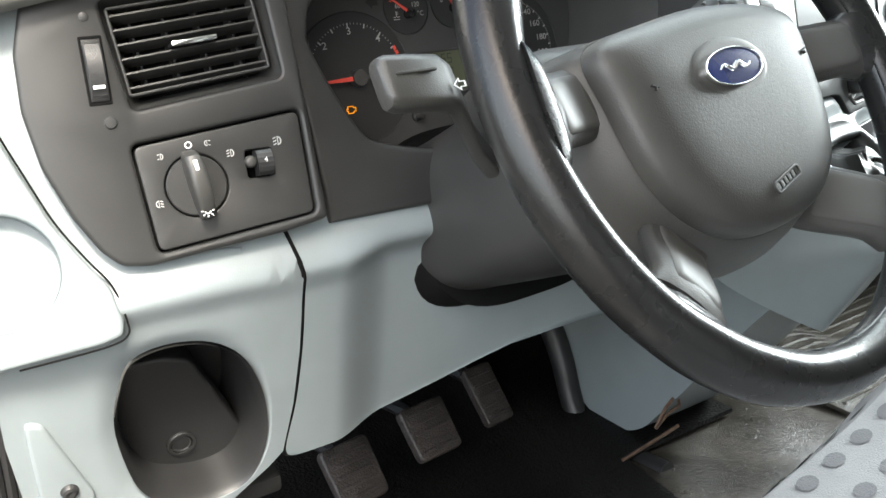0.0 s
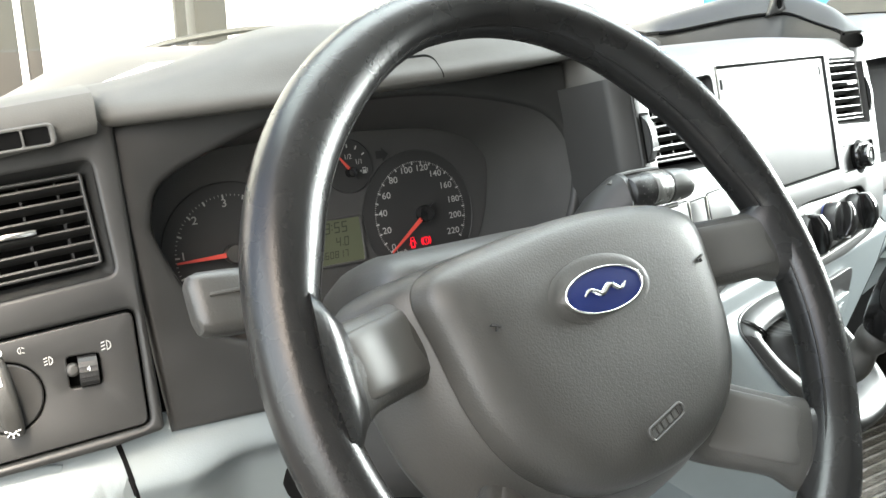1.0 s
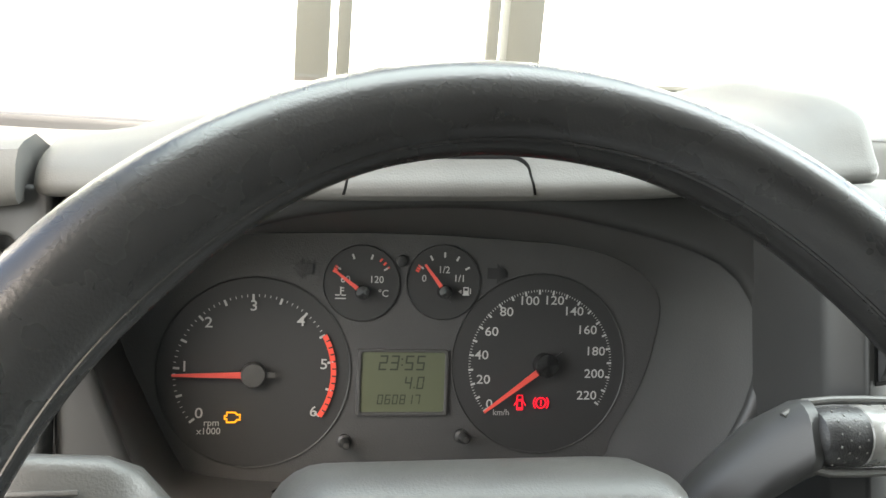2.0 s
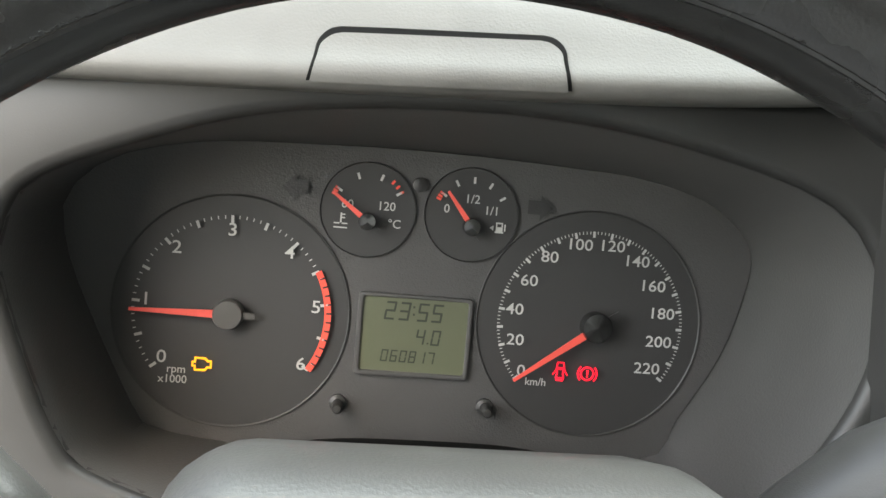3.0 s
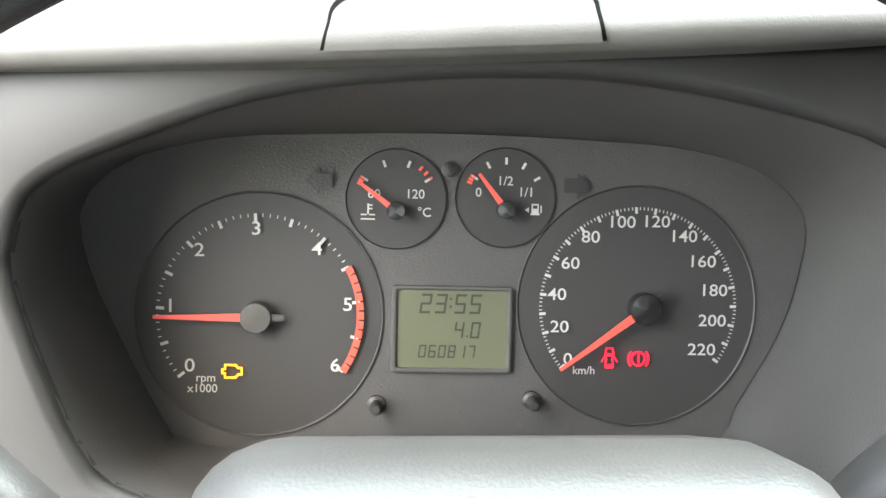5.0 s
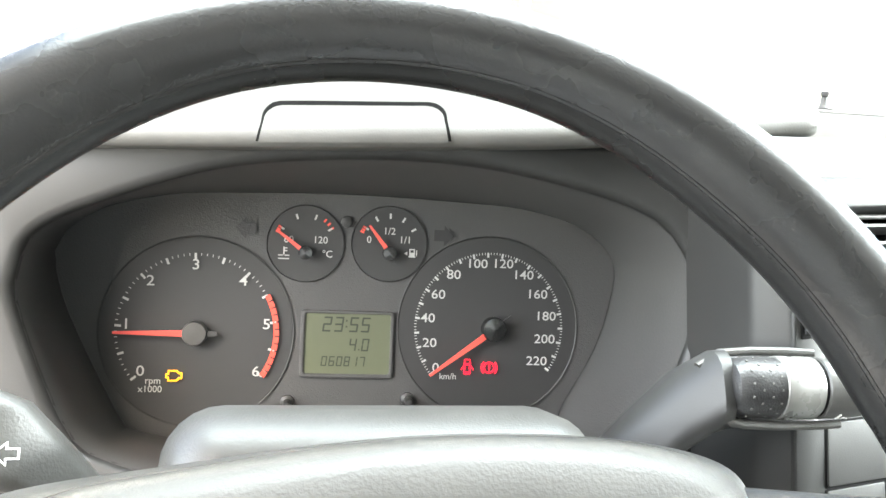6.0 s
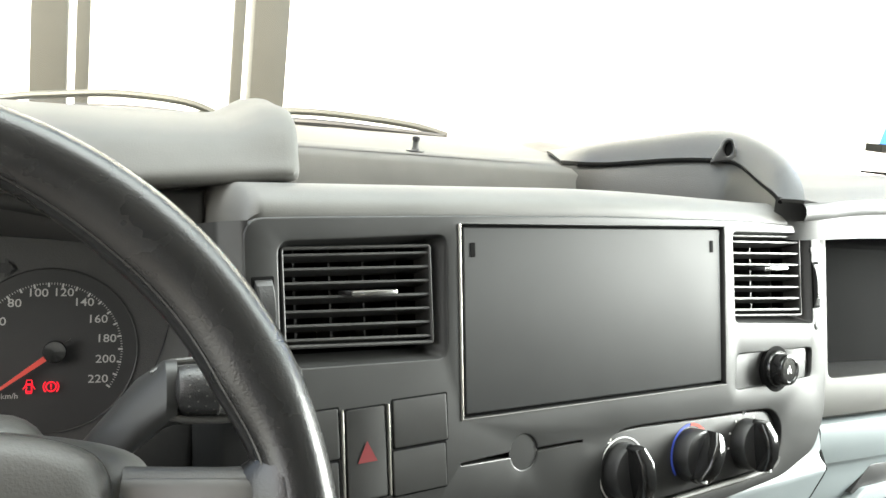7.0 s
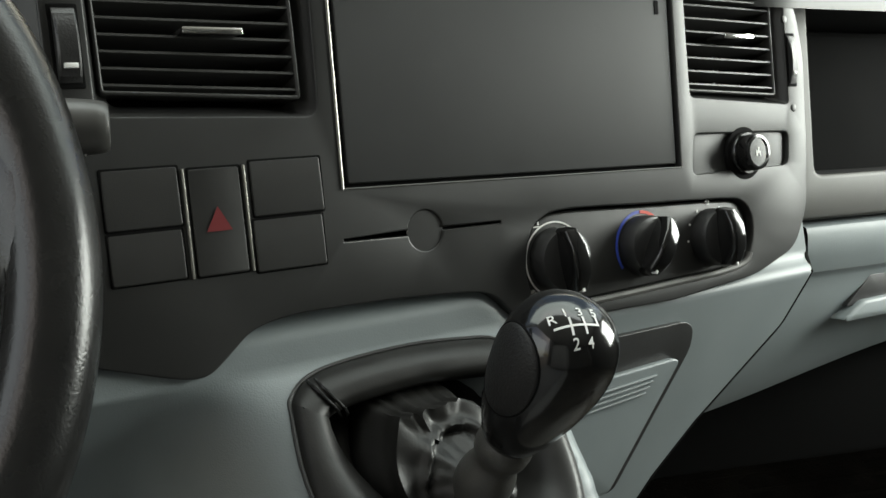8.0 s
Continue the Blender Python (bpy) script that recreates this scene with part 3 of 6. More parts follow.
sheet(bm, hood_end, xs, ks)
end = [hood_end(.197, k) for k in ks]
bm.faces.new([bm.verts.new(p) for p in end])
end = [hood_end(-.203, k) for k in ks]
bm.faces.new([bm.verts.new(p) for p in end][::-1])
bmesh.ops.remove_doubles(bm, verts=bm.verts, dist=1e-5)
bmesh.ops.recalc_face_normals(bm, faces=bm.faces)
hood = part("instrument_hood", bm, SOFT, dash, "pale grey grained hood over the instruments")
for nm, x0, x1, k1, off, mt in (("lid_gap", -.0675, .0165, 5.34, .0005, SEAM), ("hood_lid", -.0662, .0152, 5.23, .0013, SOFT)):
    bm = B()

    def lid(s, k, x0=x0, x1=x1, k1=k1, off=off):
        kk = 2.9 + (k1 - 2.9) * k
        ins = .0025 * k + .007 * (1 - math.sqrt(1 - max(0, (k - .86) / .14) ** 2))
        x = (x0 + ins) + (x1 - x0 - 2 * ins) * s
        p, a, b = hood_fine(x, kk), hood_fine(x + .001, kk), hood_fine(x, kk + .05)
        n = (a - p).cross(b - p).normalized()
        n = -n if n.y > 0 else n
        return p + n * off
    sheet(bm, lid, lin(0, 1, 16), lin(0, .86, 8) + [.9, .93, .955, .975, .99, 1])
    part(nm, bm, mt, hood, "closed lid in the hood" if mt is SOFT else "")

# cap at the door end with the demister outlet
bm = B()


def cap_pt(x, k):
    t = (x + .207) / -.22
    zb, zt = .737 - .040 * t, .7635 - .026 * t
    y0 = .925 + .02 * t
    sec = [(.05, zb), (.004, zb), (.0, zb + .003), (-.002, zb + .008), (.0, zt - .008), (.005, zt - .002), (.014, zt), (.035, zt + .001), (.10, zt - .022), (.40, zt - .16)]
    y, z = sec[k]
    return Vector((x, y0 + y, z))


sheet(bm, cap_pt, [-.2065, -.208] + lin(-.212, -.46, 12), range(10))
bm.faces.new([bm.verts.new(cap_pt(-.2065, k)) for k in range(10)])
bmesh.ops.remove_doubles(bm, verts=bm.verts, dist=1e-5)
bmesh.ops.recalc_face_normals(bm, faces=bm.faces)
part("end_cap", bm, SOFT, dash, "pale grey end cap by the windscreen pillar")

# silver trim with the bottle holder
HOLE = spline([(-.1255, -.078), (-.1160, -.056), (-.0915, -.049), (-.0607, -.0555), (-.0372, -.0765), (-.0235, -.1134), (-.0215, -.159), (-.0353, -.196), (-.0624, -.207), (-.098, -.198), (-.1180, -.176), (-.1275, -.142), (-.1310, -.108)], 5)


def knee(x, y, t=0.0):
    """Height of the silver trim: a rounded shoulder, then a plain face."""
    return -.026 * sstep(y, -.010, .026) + .004 * sstep(y, -.03, -.008) * (1 - sstep(y, -.008, .01))


bm = B()
annulus(bm, [Vector(p) for p in [(-.0045, .023), (.0010, .006), (.0058, -.015), (.0058, -.045), (.0046, -.08), (.0, -.13), (-.0085, -.178), (-.02, -.190), (-.06, -.222), (-.12, -.23), (-.19, -.22), (-.20, -.10), (-.20, .022), (-.12, .022)]], HOLE, lambda x, y, t: knee(x, y) + .004 * math.sin(min(1, t * 5) * math.pi * .5) - .004, rings=24, power=1.4)
part("bottle_trim", bm, SILVER, dash, "silver-blue plastic trim with a bottle holder", MD)
bm = B()
hc = ccw(HOLE)
loft(bm, [[Vector((*p, 0)) for p in hc], [Vector((*p, -.006)) for p in inset(hc, .003)], [Vector((*p, -.03)) for p in inset(hc, .004)], [Vector((*p, -.085)) for p in inset(hc, .010)]], caps=False)
bmesh.ops.reverse_faces(bm, faces=bm.faces)
plate(bm, inset(hc, .008), (), -.09, -.084, 0)
bin_ = part("bottle_holder", bm, BLACK, dash, "empty dark bottle holder", MD)
bm = B()
plate(bm, rounded([(-.127, -.088), (-.085, -.090), (-.066, -.098), (-.016, -.205), (-.024, -.224), (-.13, -.224)], .006), (), -.062, -.040, .003)
part("holder_insert", bm, BLACK, bin_, "charcoal inner panel", MD)
bm = B()
turned(bm, [(.0, .0), (.0065, .0), (.0075, .0008), (.0085, .0), (.0088, .0016), (.0110, .0018), (.0118, .001), (.0118, -.003)], 28, sh(-.078, -.178, -.0395))
part("holder_plug", bm, BLACK, bin_, "round black plug", MD)
bm = B()
block(bm, -.12, -.236, -.05, -.02, -.216, -.012, .004, pose(0, 0, 0, 0, 0, 4))
part("holder_step", bm, PANEL, bin_, "", MD)

# silver knee panel under the wheel
bm = B()
KL = spline([(-.0010, .023), (.0035, .006), (.0083, -.015), (.0083, -.045), (.0071, -.08), (.0025, -.13), (-.0060, -.178), (.004, -.1865)], 4, False)


def knee_pt(s, k):
    a = k * (len(KL) - 1)
    i = min(int(a), len(KL) - 2)
    lft = KL[i].lerp(KL[i + 1], a - i)
    top, bot = .026, -.1865 + .048 * sstep(s, .02, .9)
    v = lft.y + (top - .023) * s + (bot + .1865) * sstep(k, .25, 1.0)
    u = lft.x + (.32 - lft.x) * s
    d = knee(u, v) - .022 * sstep(u, .035, .085) * sstep(k, .1, .35) * (1 - .35 * k)
    return Vector((u, v, d))


sheet(bm, knee_pt, [0, .004, .01] + lin(.02, 1, 100), lin(0, 1, 80), -.004)
part("knee_panel", bm, SILVER, dash, "silver-blue plastic knee panel", MD)
bm = B()
tube(bm, [Vector((p.x - .0013, p.y, knee(p.x, p.y) - .0022)) for p in KL], .0022, 6)
part("panel_gap", bm, SEAM, dash, "", MD)

# pod by the door with a cup holder
bm = B()
POD = [(-.1345, -.118), (-.1365, -.128), (-.150, -.131), (-.20, -.134), (-.28, -.140), (-.30, -.02), (-.27, .10), (-.20, .10), (-.197, .05), (-.190, .013), (-.1785, -.019), (-.1665, -.050), (-.1525, -.075), (-.1395, -.095)]
plate(bm, rounded(POD, .004), [circle(-.202, -.076, .036, 40)], -.06, .0005, .004)
part("cup_pod", bm, SILVER, dash, "silver-blue pod with a round cup holder", ML)
bm = B()
cc = circle(-.202, -.076, .036, 40)
loft(bm, [[Vector((*p, -.001)) for p in cc], [Vector((*p, -.06)) for p in inset(cc, .004)]], caps=False)
bmesh.ops.reverse_faces(bm, faces=bm.faces)
plate(bm, inset(cc, .003), (), -.062, -.06, 0)
part("cup_holder", bm, SILVER, dash, "", ML)
bm = B()
tube(bm, [(*p, -.0035) for p in spline([(-.190, .03), (-.188, .013), (-.1765, -.019), (-.1645, -.050), (-.1505, -.075), (-.1380, -.095), (-.1330, -.118), (-.1345, -.1285), (-.150, -.133), (-.20, -.136)], 4, False)], .0007, 6)
part("panel_gap", bm, SEAM, dash, "", ML)
bm = B()
plate(bm, [(-.30, .115), (-.30, -.12), (-.10, -.12), (-.05, -.10), (-.05, -.085), (-.118, -.075), (-.150, .0), (-.150, .115)], (), -.05, -.012, .003)
part("door_end_trim", bm, SILVER, dash, "silver-blue trim strip by the door", ML)
for k in range(7):
    bm = B()
    tube(bm, [(-.235 + .007 * k, -.40, -.012 - .001 * k), (-.228 + .007 * k, -.078, -.008 - .001 * k)], .0042, 8)
    part("door_rubber_rib", bm, BLACK, dash, "black rib of the door rubber", MD)
bm = B()
plate(bm, rounded([(-.187, -.082), (-.176, -.086), (-.150, -.160), (-.150, -.36), (-.182, -.36)], .006), (), -.02, .004, .003)
part("sill_trim", bm, SILVER, dash, "silver-blue trim by the door rubber", MD)
bm = B()
turned(bm, [(0, .0045), (.003, .0055), (.0050, .0045), (.0062, .002), (.0062, -.002)], 20, sh(-.1665, -.150, .003))
part("trim_screw", bm, BLACK, dash, "black screw in the silver trim", MD)

# centre console under the panel
prof = rounded([(1.26, .214), (1.200, .222), (1.160, .128), (1.062, .126), (.99, .216), (.90, .338), (.845, .400), (.86, .44), (.95, .50), (1.26, .50)], .045, 8)
mx = Matrix(((0, 0, 1, 0), (1, 0, 0, 0), (0, 1, 0, 0), (0, 0, 0, 1)))
b2 = B()
plate(b2, prof, (), .29, .445, .012)
part("console", b2, SILVER, dash, "silver-blue centre console", mx)

bm = B()
tube(bm, spline([(.281, 1.235, .262), (.280, 1.205, .226), (.279, 1.183, .188), (.278, 1.168, .150), (.276, 1.148, .118), (.274, 1.110, .104), (.274, 1.050, .112), (.276, .99, .118)], 5, False), lambda t: .017 - .004 * t, 12)
part("console_edge_rubber", bm, BLACK, dash, "black rubber roll along the foot of the console")


def seam_u(v):
    """Where the console ends at the glovebox."""
    return along(v, [(-.15, .392), (-.198, .3966), (-.2157, .3871), (-.25, .3623), (-.2804, .3205), (-.3097, .2804), (-.3434, .2429), (-.357, .2314), (-.40, .19)])


def pod_d(u, v):
    """How far the gear pod stands out of the centre panel."""
    left = sstep(u, -.120, -.045)
    right = 1 - sstep(u, .095, .150)
    out = .78 * max(0, -.207 - v)
    if v < -.29:
        out = .0647 + .012 * sstep(-v, .29, .315) - .9 * max(0, -.312 - v)
    shoulder = .010 * (1 - sstep(v, -.192 - .022 * sstep(u, .08, .115), -.178 - .022 * sstep(u, .08, .115)))
    x, y = (u - .022) / .075, (v + .262) / .052
    sink = .034 * (1 - sstep(math.hypot(x, y), .72, 1.0))
    return -.0135 - sink + shoulder + out * left * right - (1 - left) * .95 * max(0, -.206 - v) - (1 - right) * .30 * max(0, -.212 - v)


bm = B()
def pod_pt(s, v):
    """A point of the pod's skin, which ends higher up beside the steering column."""
    u = -.19 + (seam_u(v) + .19) * s
    v = v if v > -.2 else -.2 + (v + .2) * (.30 + .70 * sstep(u, -.15, -.04))
    return MP @ Vector((u, v, pod_d(u, v)))


sheet(bm, pod_pt, lin(0, 1, 80), [-.160, -.170, -.176] + lin(-.18, -.395, 64), -.003)
part("gear_pod", bm, SILVER, dash, "silver-blue pod that carries the gear lever")
bm = B()
tube(bm, [MP @ Vector((seam_u(v) + .0012, v, pod_d(seam_u(v), v) - .002)) for v in lin(-.200, -.395, 30)], .0024, 6)
part("panel_gap", bm, SEAM, dash)

# passenger side: pocket, band and glovebox
POCKET = [(.004, .078), (.50, .078), (.50, -.064), (.008, -.064)]
MR = frame_at((.700, 1.030, .670), 9, 12)
bm = B()
plate(bm, [(-.03, .088), (.75, .088), (.75, -.100), (-.032, -.100)], [rounded(POCKET, .008)], -.02, 0, .004)
part("pocket_panel", bm, PAD, dash, "grey panel round an open pocket", MR)
bm = B()
rr = ccw(rounded(POCKET, .008))
loft(bm, [[Vector((*p, -.003)) for p in rr], [Vector((*p, -.17)) for p in inset(rr, .006)]], caps=False)
bmesh.ops.reverse_faces(bm, faces=bm.faces)
plate(bm, inset(rr, .005), (), -.175, -.17, 0)
part("pocket", bm, BLACK, dash, "empty dark open pocket", MR)
bm = B()
GB = [(-.055, -.098), (-.012, -.1005), (.004, -.1025), (.010, -.106), (.0115, -.112), (.009, -.130), (.004, -.143), (.0005, -.146), (-.001, -.149), (-.002, -.160), (-.010, -.190), (-.022, -.222), (-.034, -.250), (-.046, -.264), (-.075, -.270)]


def glove_pt(s, k):
    d, v = GB[int(k)]
    u0 = .003 + along(v, [(-.09, -.006), (-.128, -.006), (-.134, .0), (-.146, .001), (-.18, -.026), (-.212, -.063), (-.243, -.100), (-.27, -.118)])
    return MR @ Vector((u0 + (.75 - u0) * s, v + .046 * sstep(s, -.08, .42) * sstep(-v, .15, .26), d - .012))


sheet(bm, glove_pt, [0, .004, .012] + lin(.03, 1, 24), range(len(GB)))
glove = part("glovebox", bm, SILVER, dash, "closed silver-blue glovebox", angle=25)
bm = B()
plate(bm, rounded([(.052, -.176), (.082, -.152), (.22, -.152), (.22, -.180), (.10, -.180)], .003), (), -.02, -.013, .0005)
part("handle_recess", bm, BLACK, glove, "dark finger recess of the glovebox", MR)
bm = B()
plate(bm, rounded([(.040, -.186), (.066, -.172), (.22, -.166), (.22, -.186)], .004), (), -.024, -.006, .003)
part("handle_lip", bm, SILVER, glove, "silver-blue handle lip", MR)

# raised top in front of the passenger: wall, groove, lid and the flat top behind
EDGE = spline([(.539, 1.297, .768), (.60, 1.235, .790), (.645, 1.195, .806), (.672, 1.165, .811), (.672, 1.12, .806), (.662, 1.07, .795), (.648, 1.03, .780), (.628, .995, .766)], 6, False)
GROOVE = spline([(.510, 1.205, .766), (.549, 1.19, .769), (.60, 1.145, .782), (.628, 1.112, .787), (.632, 1.09, .786), (.625, 1.05, .776), (.618, 1.022, .770), (.613, 1.006, .765)], 6, False)
FOOT = spline([(.505, 1.200, .740), (.545, 1.183, .740), (.594, 1.139, .740), (.621, 1.108, .740), (.625, 1.087, .740), (.619, 1.048, .740), (.613, 1.022, .740), (.609, 1.006, .740)], 6, False)
FRONT = spline([(.628, .995, .766), (.66, 1.004, .768), (.72, 1.022, .771), (.90, 1.058, .776), (1.15, 1.10, .783), (1.38, 1.14, .79)], 6, False)
bm = B()
sheet(bm, lambda i, t: FOOT[int(i)].lerp(GROOVE[int(i)], t) - Vector((.0014, .0014, 0)) * math.sin(t * math.pi), range(len(EDGE)), lin(0, 1, 6))
part("tray_side", bm, COVER, dash, "dark grey side of the tray", angle=60)


def lid_pt(i, t):
    """The rounded lid band from the groove up to the top."""
    p, q = GROOVE[int(i)], EDGE[int(i)]
    r = p.lerp(q, t)
    r.z += .007 * math.sin(t * math.pi) * min(1, max(0, (q.z - p.z) / .015))
    return r + Vector((-.0012, -.0012, .0006))


bm = B()
sheet(bm, lid_pt, range(len(EDGE)), [0, .02, .06] + lin(.12, 1, 10), -.003)
ptop = part("raised_lid", bm, COVER, dash, "grey rounded lid beside the passenger tray", angle=60)


def top_pt(i, t):
    """The flat top behind the lid and along the front edge."""
    i = int(i)
    n = len(EDGE)
    p = EDGE[i] if i < n else FRONT[i - n + 1]
    a = i / (n + len(FRONT) - 2)
    q = Vector((.54 + .84 * sstep(a, .25, 1.0), 1.45, .755))
    r = p.lerp(q, t)
    fl = min(.778, p.z) if i < n else p.z + .006
    z = p.z + (fl - p.z) * sstep(t, .02, .30) if i < n else p.z + .008 * sstep(t, 0, .12)
    r.z = z + (.760 - z) * sstep(t, .45, 1.0) - .0006
    return r


bm = B()
sheet(bm, top_pt, range(len(EDGE) + len(FRONT) - 1), [0, .01, .03, .06, .1, .15, .2, .26, .33, .45, .6, .8, 1.0])
part("passenger_top", bm, SOFT, dash, "pale grey top in front of the passenger seat", angle=60)
bm = B()
LIPS = [(0, 0), (-.003, -.003), (-.0042, -.008), (-.002, -.014), (.010, -.016), (.05, -.016)]
sheet(bm, lambda i, k: FRONT[int(i)] + Vector((-.2 * LIPS[int(k)][0], LIPS[int(k)][0], LIPS[int(k)][1])), range(0, len(FRONT)), range(len(LIPS)))
part("top_lip", bm, DARK, dash, "dark rolled front edge of the top")
bm = B()
UNDER = [(.608, 1.006), (.630, 1.000), (.665, 1.009), (.72, 1.027), (.90, 1.063), (1.15, 1.105), (1.38, 1.145)]
sheet(bm, lambda i, t: Vector((*UNDER[int(i)], .735 + (.0345 if i < 2 else .0305) * t)), range(len(UNDER)), [0, .5, 1])
part("top_riser", bm, DARK, dash, "dark riser under the top")
bm = B()
tube(bm, [p + Vector((-.0014, -.0014, .0004)) for p in GROOVE[3:]], .0019, 6)
part("top_gap", bm, SEAM, ptop)
bm = B()
tube(bm, [(.905, 1.075, .7835), (.900, 1.15, .7835), (.905, 1.23, .781), (1.10, 1.26, .781), (1.28, 1.27, .781)], .0011, 6)
part("hatch_line", bm, SEAM, dash, "thin outline of a hatch")
# black cable clip
MK = frame_at((.628, 1.1105, .796), -32.6, 12)
CLIP = spline([(-.0115, -.0110), (-.0058, .0022), (-.0030, .0102), (.0012, .0132), (.0061, .0118), (.0087, .0045), (.0108, -.0075), (.0040, -.0085), (-.004, -.0100)], 4)
bm = B()
plate(bm, CLIP, [circle(.0028, .0030, .0036, 16, .0068)], -.012, .006, .0018)
part("clip", bm, BLACK, ptop, "small black arched clip", MK)
bm = B()
plate(bm, circle(.0028, .0030, .0042, 16, .0074), (), -.012, .002, .0005)
part("clip_inside", bm, SEAM, ptop, "", MK)

# bare metal bracket under the console
bm = B()
tube(bm, [(.21, 1.0, .155), (.258, 1.0, .161), (.302, 1.0, .168)], .0022, 6)
tube(bm, [(.263, 1.0, .178), (.281, 1.0, .190), (.302, 1.0, .195), (.298, 1.0, .214), (.278, 1.0, .200), (.263, 1.0, .178)], .0022, 6)
tube(bm, [(.298, 1.0, .214), (.310, 1.01, .240)], .0022, 6)
part("bracket", bm, RUST, dash, "rusty metal bracket under the console")

# ---- instruments ----
def ring_marks(bm, cx, cy, r0, r1, a0, a1, n, w, z=.0012):
    for k in range(n):
        a = radians(a0 + (a1 - a0) * k / (n - 1))
        d, s = Vector((math.cos(a), math.sin(a), 0)), Vector((-math.sin(a), math.cos(a), 0))
        c = Vector((cx, cy, z))
        bm.faces.new([bm.verts.new(c + d * r + s * w * q) for r, q in ((r0, -.5), (r1, -.5), (r1, .5), (r0, .5))][::1])


def flat(bm, pts, z):
    bm.faces.new([bm.verts.new((p[0], p[1], z)) for p in ccw([Vector(p[:2]) for p in pts])])
    return bm


cluster = thing("instrument_cluster", MC, "van instrument cluster with two large white-on-black dials", "instrument cluster")
bm = B()
plate(bm, spline(MASK, 5), (), -.012, -.002, 0)
part("face", bm, FACE, cluster, "dark grey cluster face", MC)
TA, SP = (-.0833, -.0018), (.0825, .0045)


def dial(cx, cy, r, name, label):
    bm = B()
    turned(bm, [(r * .985, -.0015), (r * .99, -.0012), (r, -.0002 if r < .03 else -.0009), (r * 1.005, -.001), (r * 1.005, -.0025)], 64, sh(cx, cy))
    flat(bm, circle(cx, cy, r * .985, 64), -.0012)
    return part(name, bm, DIAL, cluster, label, MC)


tacho = dial(*TA, .0535, "rev_counter", "round rev counter marked 0 to 6")
speedo = dial(*SP, .0535, "speedometer", "round speedometer marked 0 to 220")
temp = dial(-.0251, .0496, .0218, "temperature_gauge", "small engine temperature gauge")
fuel = dial(.0224, .0512, .0218, "fuel_gauge", "small fuel gauge near empty")


def needle(parent, cx, cy, ang, length, hub, cap=GLOSS):
    bm = B()
    a = radians(ang)
    d, s = Vector((math.cos(a), math.sin(a), 0)), Vector((-math.sin(a), math.cos(a), 0))
    c = Vector((cx, cy, .0045))
    w0, w1 = .0018, .0007
    if length < .03:
        w0, w1 = .0012, .0006
    pts = [c + d * hub * .7 - s * w0, c + d * length - s * w1, c + d * length + s * w1, c + d * hub * .7 + s * w0]
    lo = [bm.verts.new(p) for p in pts]
    hi = [bm.verts.new(p + Vector((0, 0, .0008))) for p in pts]
    bm.faces.new(hi)
    bridge(bm, lo, hi)
    part("needle", bm, NEEDLE, parent, "red needle", MC)
    bm = B()
    turned(bm, [(hub, 0), (hub, .006), (hub * .93, .0072), (0, .0076)], 28, sh(cx, cy))
    part("needle_hub", bm, cap, parent, "", MC)
    bm = B()
    tail = hub * 1.75
    plate(bm, [(c + d * r + s * w)[:2] for r, w in ((-hub * .6, -w0), (-tail, -w0 * .7), (-tail, w0 * .7), (-hub * .6, w0))], (), .0046, .0054, 0)
    part("needle_tail", bm, TIP if cap is TIP else BLACK, parent, "", MC)


def polar(c, r, a):
    return c[0] + r * math.cos(radians(a)), c[1] + r * math.sin(radians(a))


# rev counter: 0 at lower left, 3 at the top, 6 at lower right
A0, A6 = 218.6, -33.5
bm = B()
ring_marks(bm, *TA, .0405, .0440, A0, A6, 13, .0013)
ring_marks(bm, *TA, .0425, .0440, A0, A6, 61, .0004)
part("scale", bm, INK, tacho, "white scale marks", MC)
bm = B()
n = 59
arc = [A0 + (A6 - A0) * (4.5 + 1.5 * k / n) / 6 for k in range(n + 1)]
lo, mid, hi = [[bm.verts.new((*polar(TA, r, a), .0014)) for a in arc] for r in (.0422, .0430, .0452)]
for k in range(n):
    bm.faces.new((lo[k], mid[k], mid[k + 1], lo[k + 1]))
for k in [k for k in range(n) if k % 5 != 4]:
    bm.faces.new((mid[k], hi[k], hi[k + 1], mid[k + 1]))
bmesh.ops.recalc_face_normals(bm, faces=bm.faces)
part("red_band", bm, RED, tacho, "red band of the rev counter", MC)
for k, at in enumerate(((-.1127, -.0243), (-.1211, .0015), (-.1089, .0258), (-.0848, .0355), (-.0587, .0273), (-.0451, .0032), (-.0501, -.0235))):
    letters("numeral", str(k), .0082, INK, tacho, MC @ sh(*at, .0012), wide=1.15)
letters("unit_print", "rpm", .0052, INK, tacho, MC @ sh(-.1058, -.0295, .0012))
letters("unit_print", "x1000", .0052, INK, tacho, MC @ sh(-.1072, -.0342, .0012))
needle(tacho, -.0840, -.0024, 180.5, .0435, .0068, TIP)
# speedometer
B0, B220 = 219.4, -33.3
bm = B()
ring_marks(bm, *SP, .0412, .0440, B0, B220, 23, .0012)
ring_marks(bm, *SP, .0427, .0440, B0, B220, 111, .0004)
part("scale", bm, INK, speedo, "white scale marks", MC)
for k, at in enumerate(((.0519, -.0193), (.0478, -.005), (.0463, .0093), (.0518, .0231), (.0604, .0348), (.0739, .0416), (.0892, .0421), (.1016, .0359), (.1104, .0249), (.1161, .0122), (.116, -.0013), (.1117, -.0143))):
    letters("numeral", str(20 * k), .0074, INK, speedo, MC @ sh(*at, .0012), wide=1.15)
letters("unit_print", "km/h", .0050, INK, speedo, MC @ sh(.0592, -.0242, .0012))
needle(speedo, .0850, .0040, 216.5, .0460, .0072)
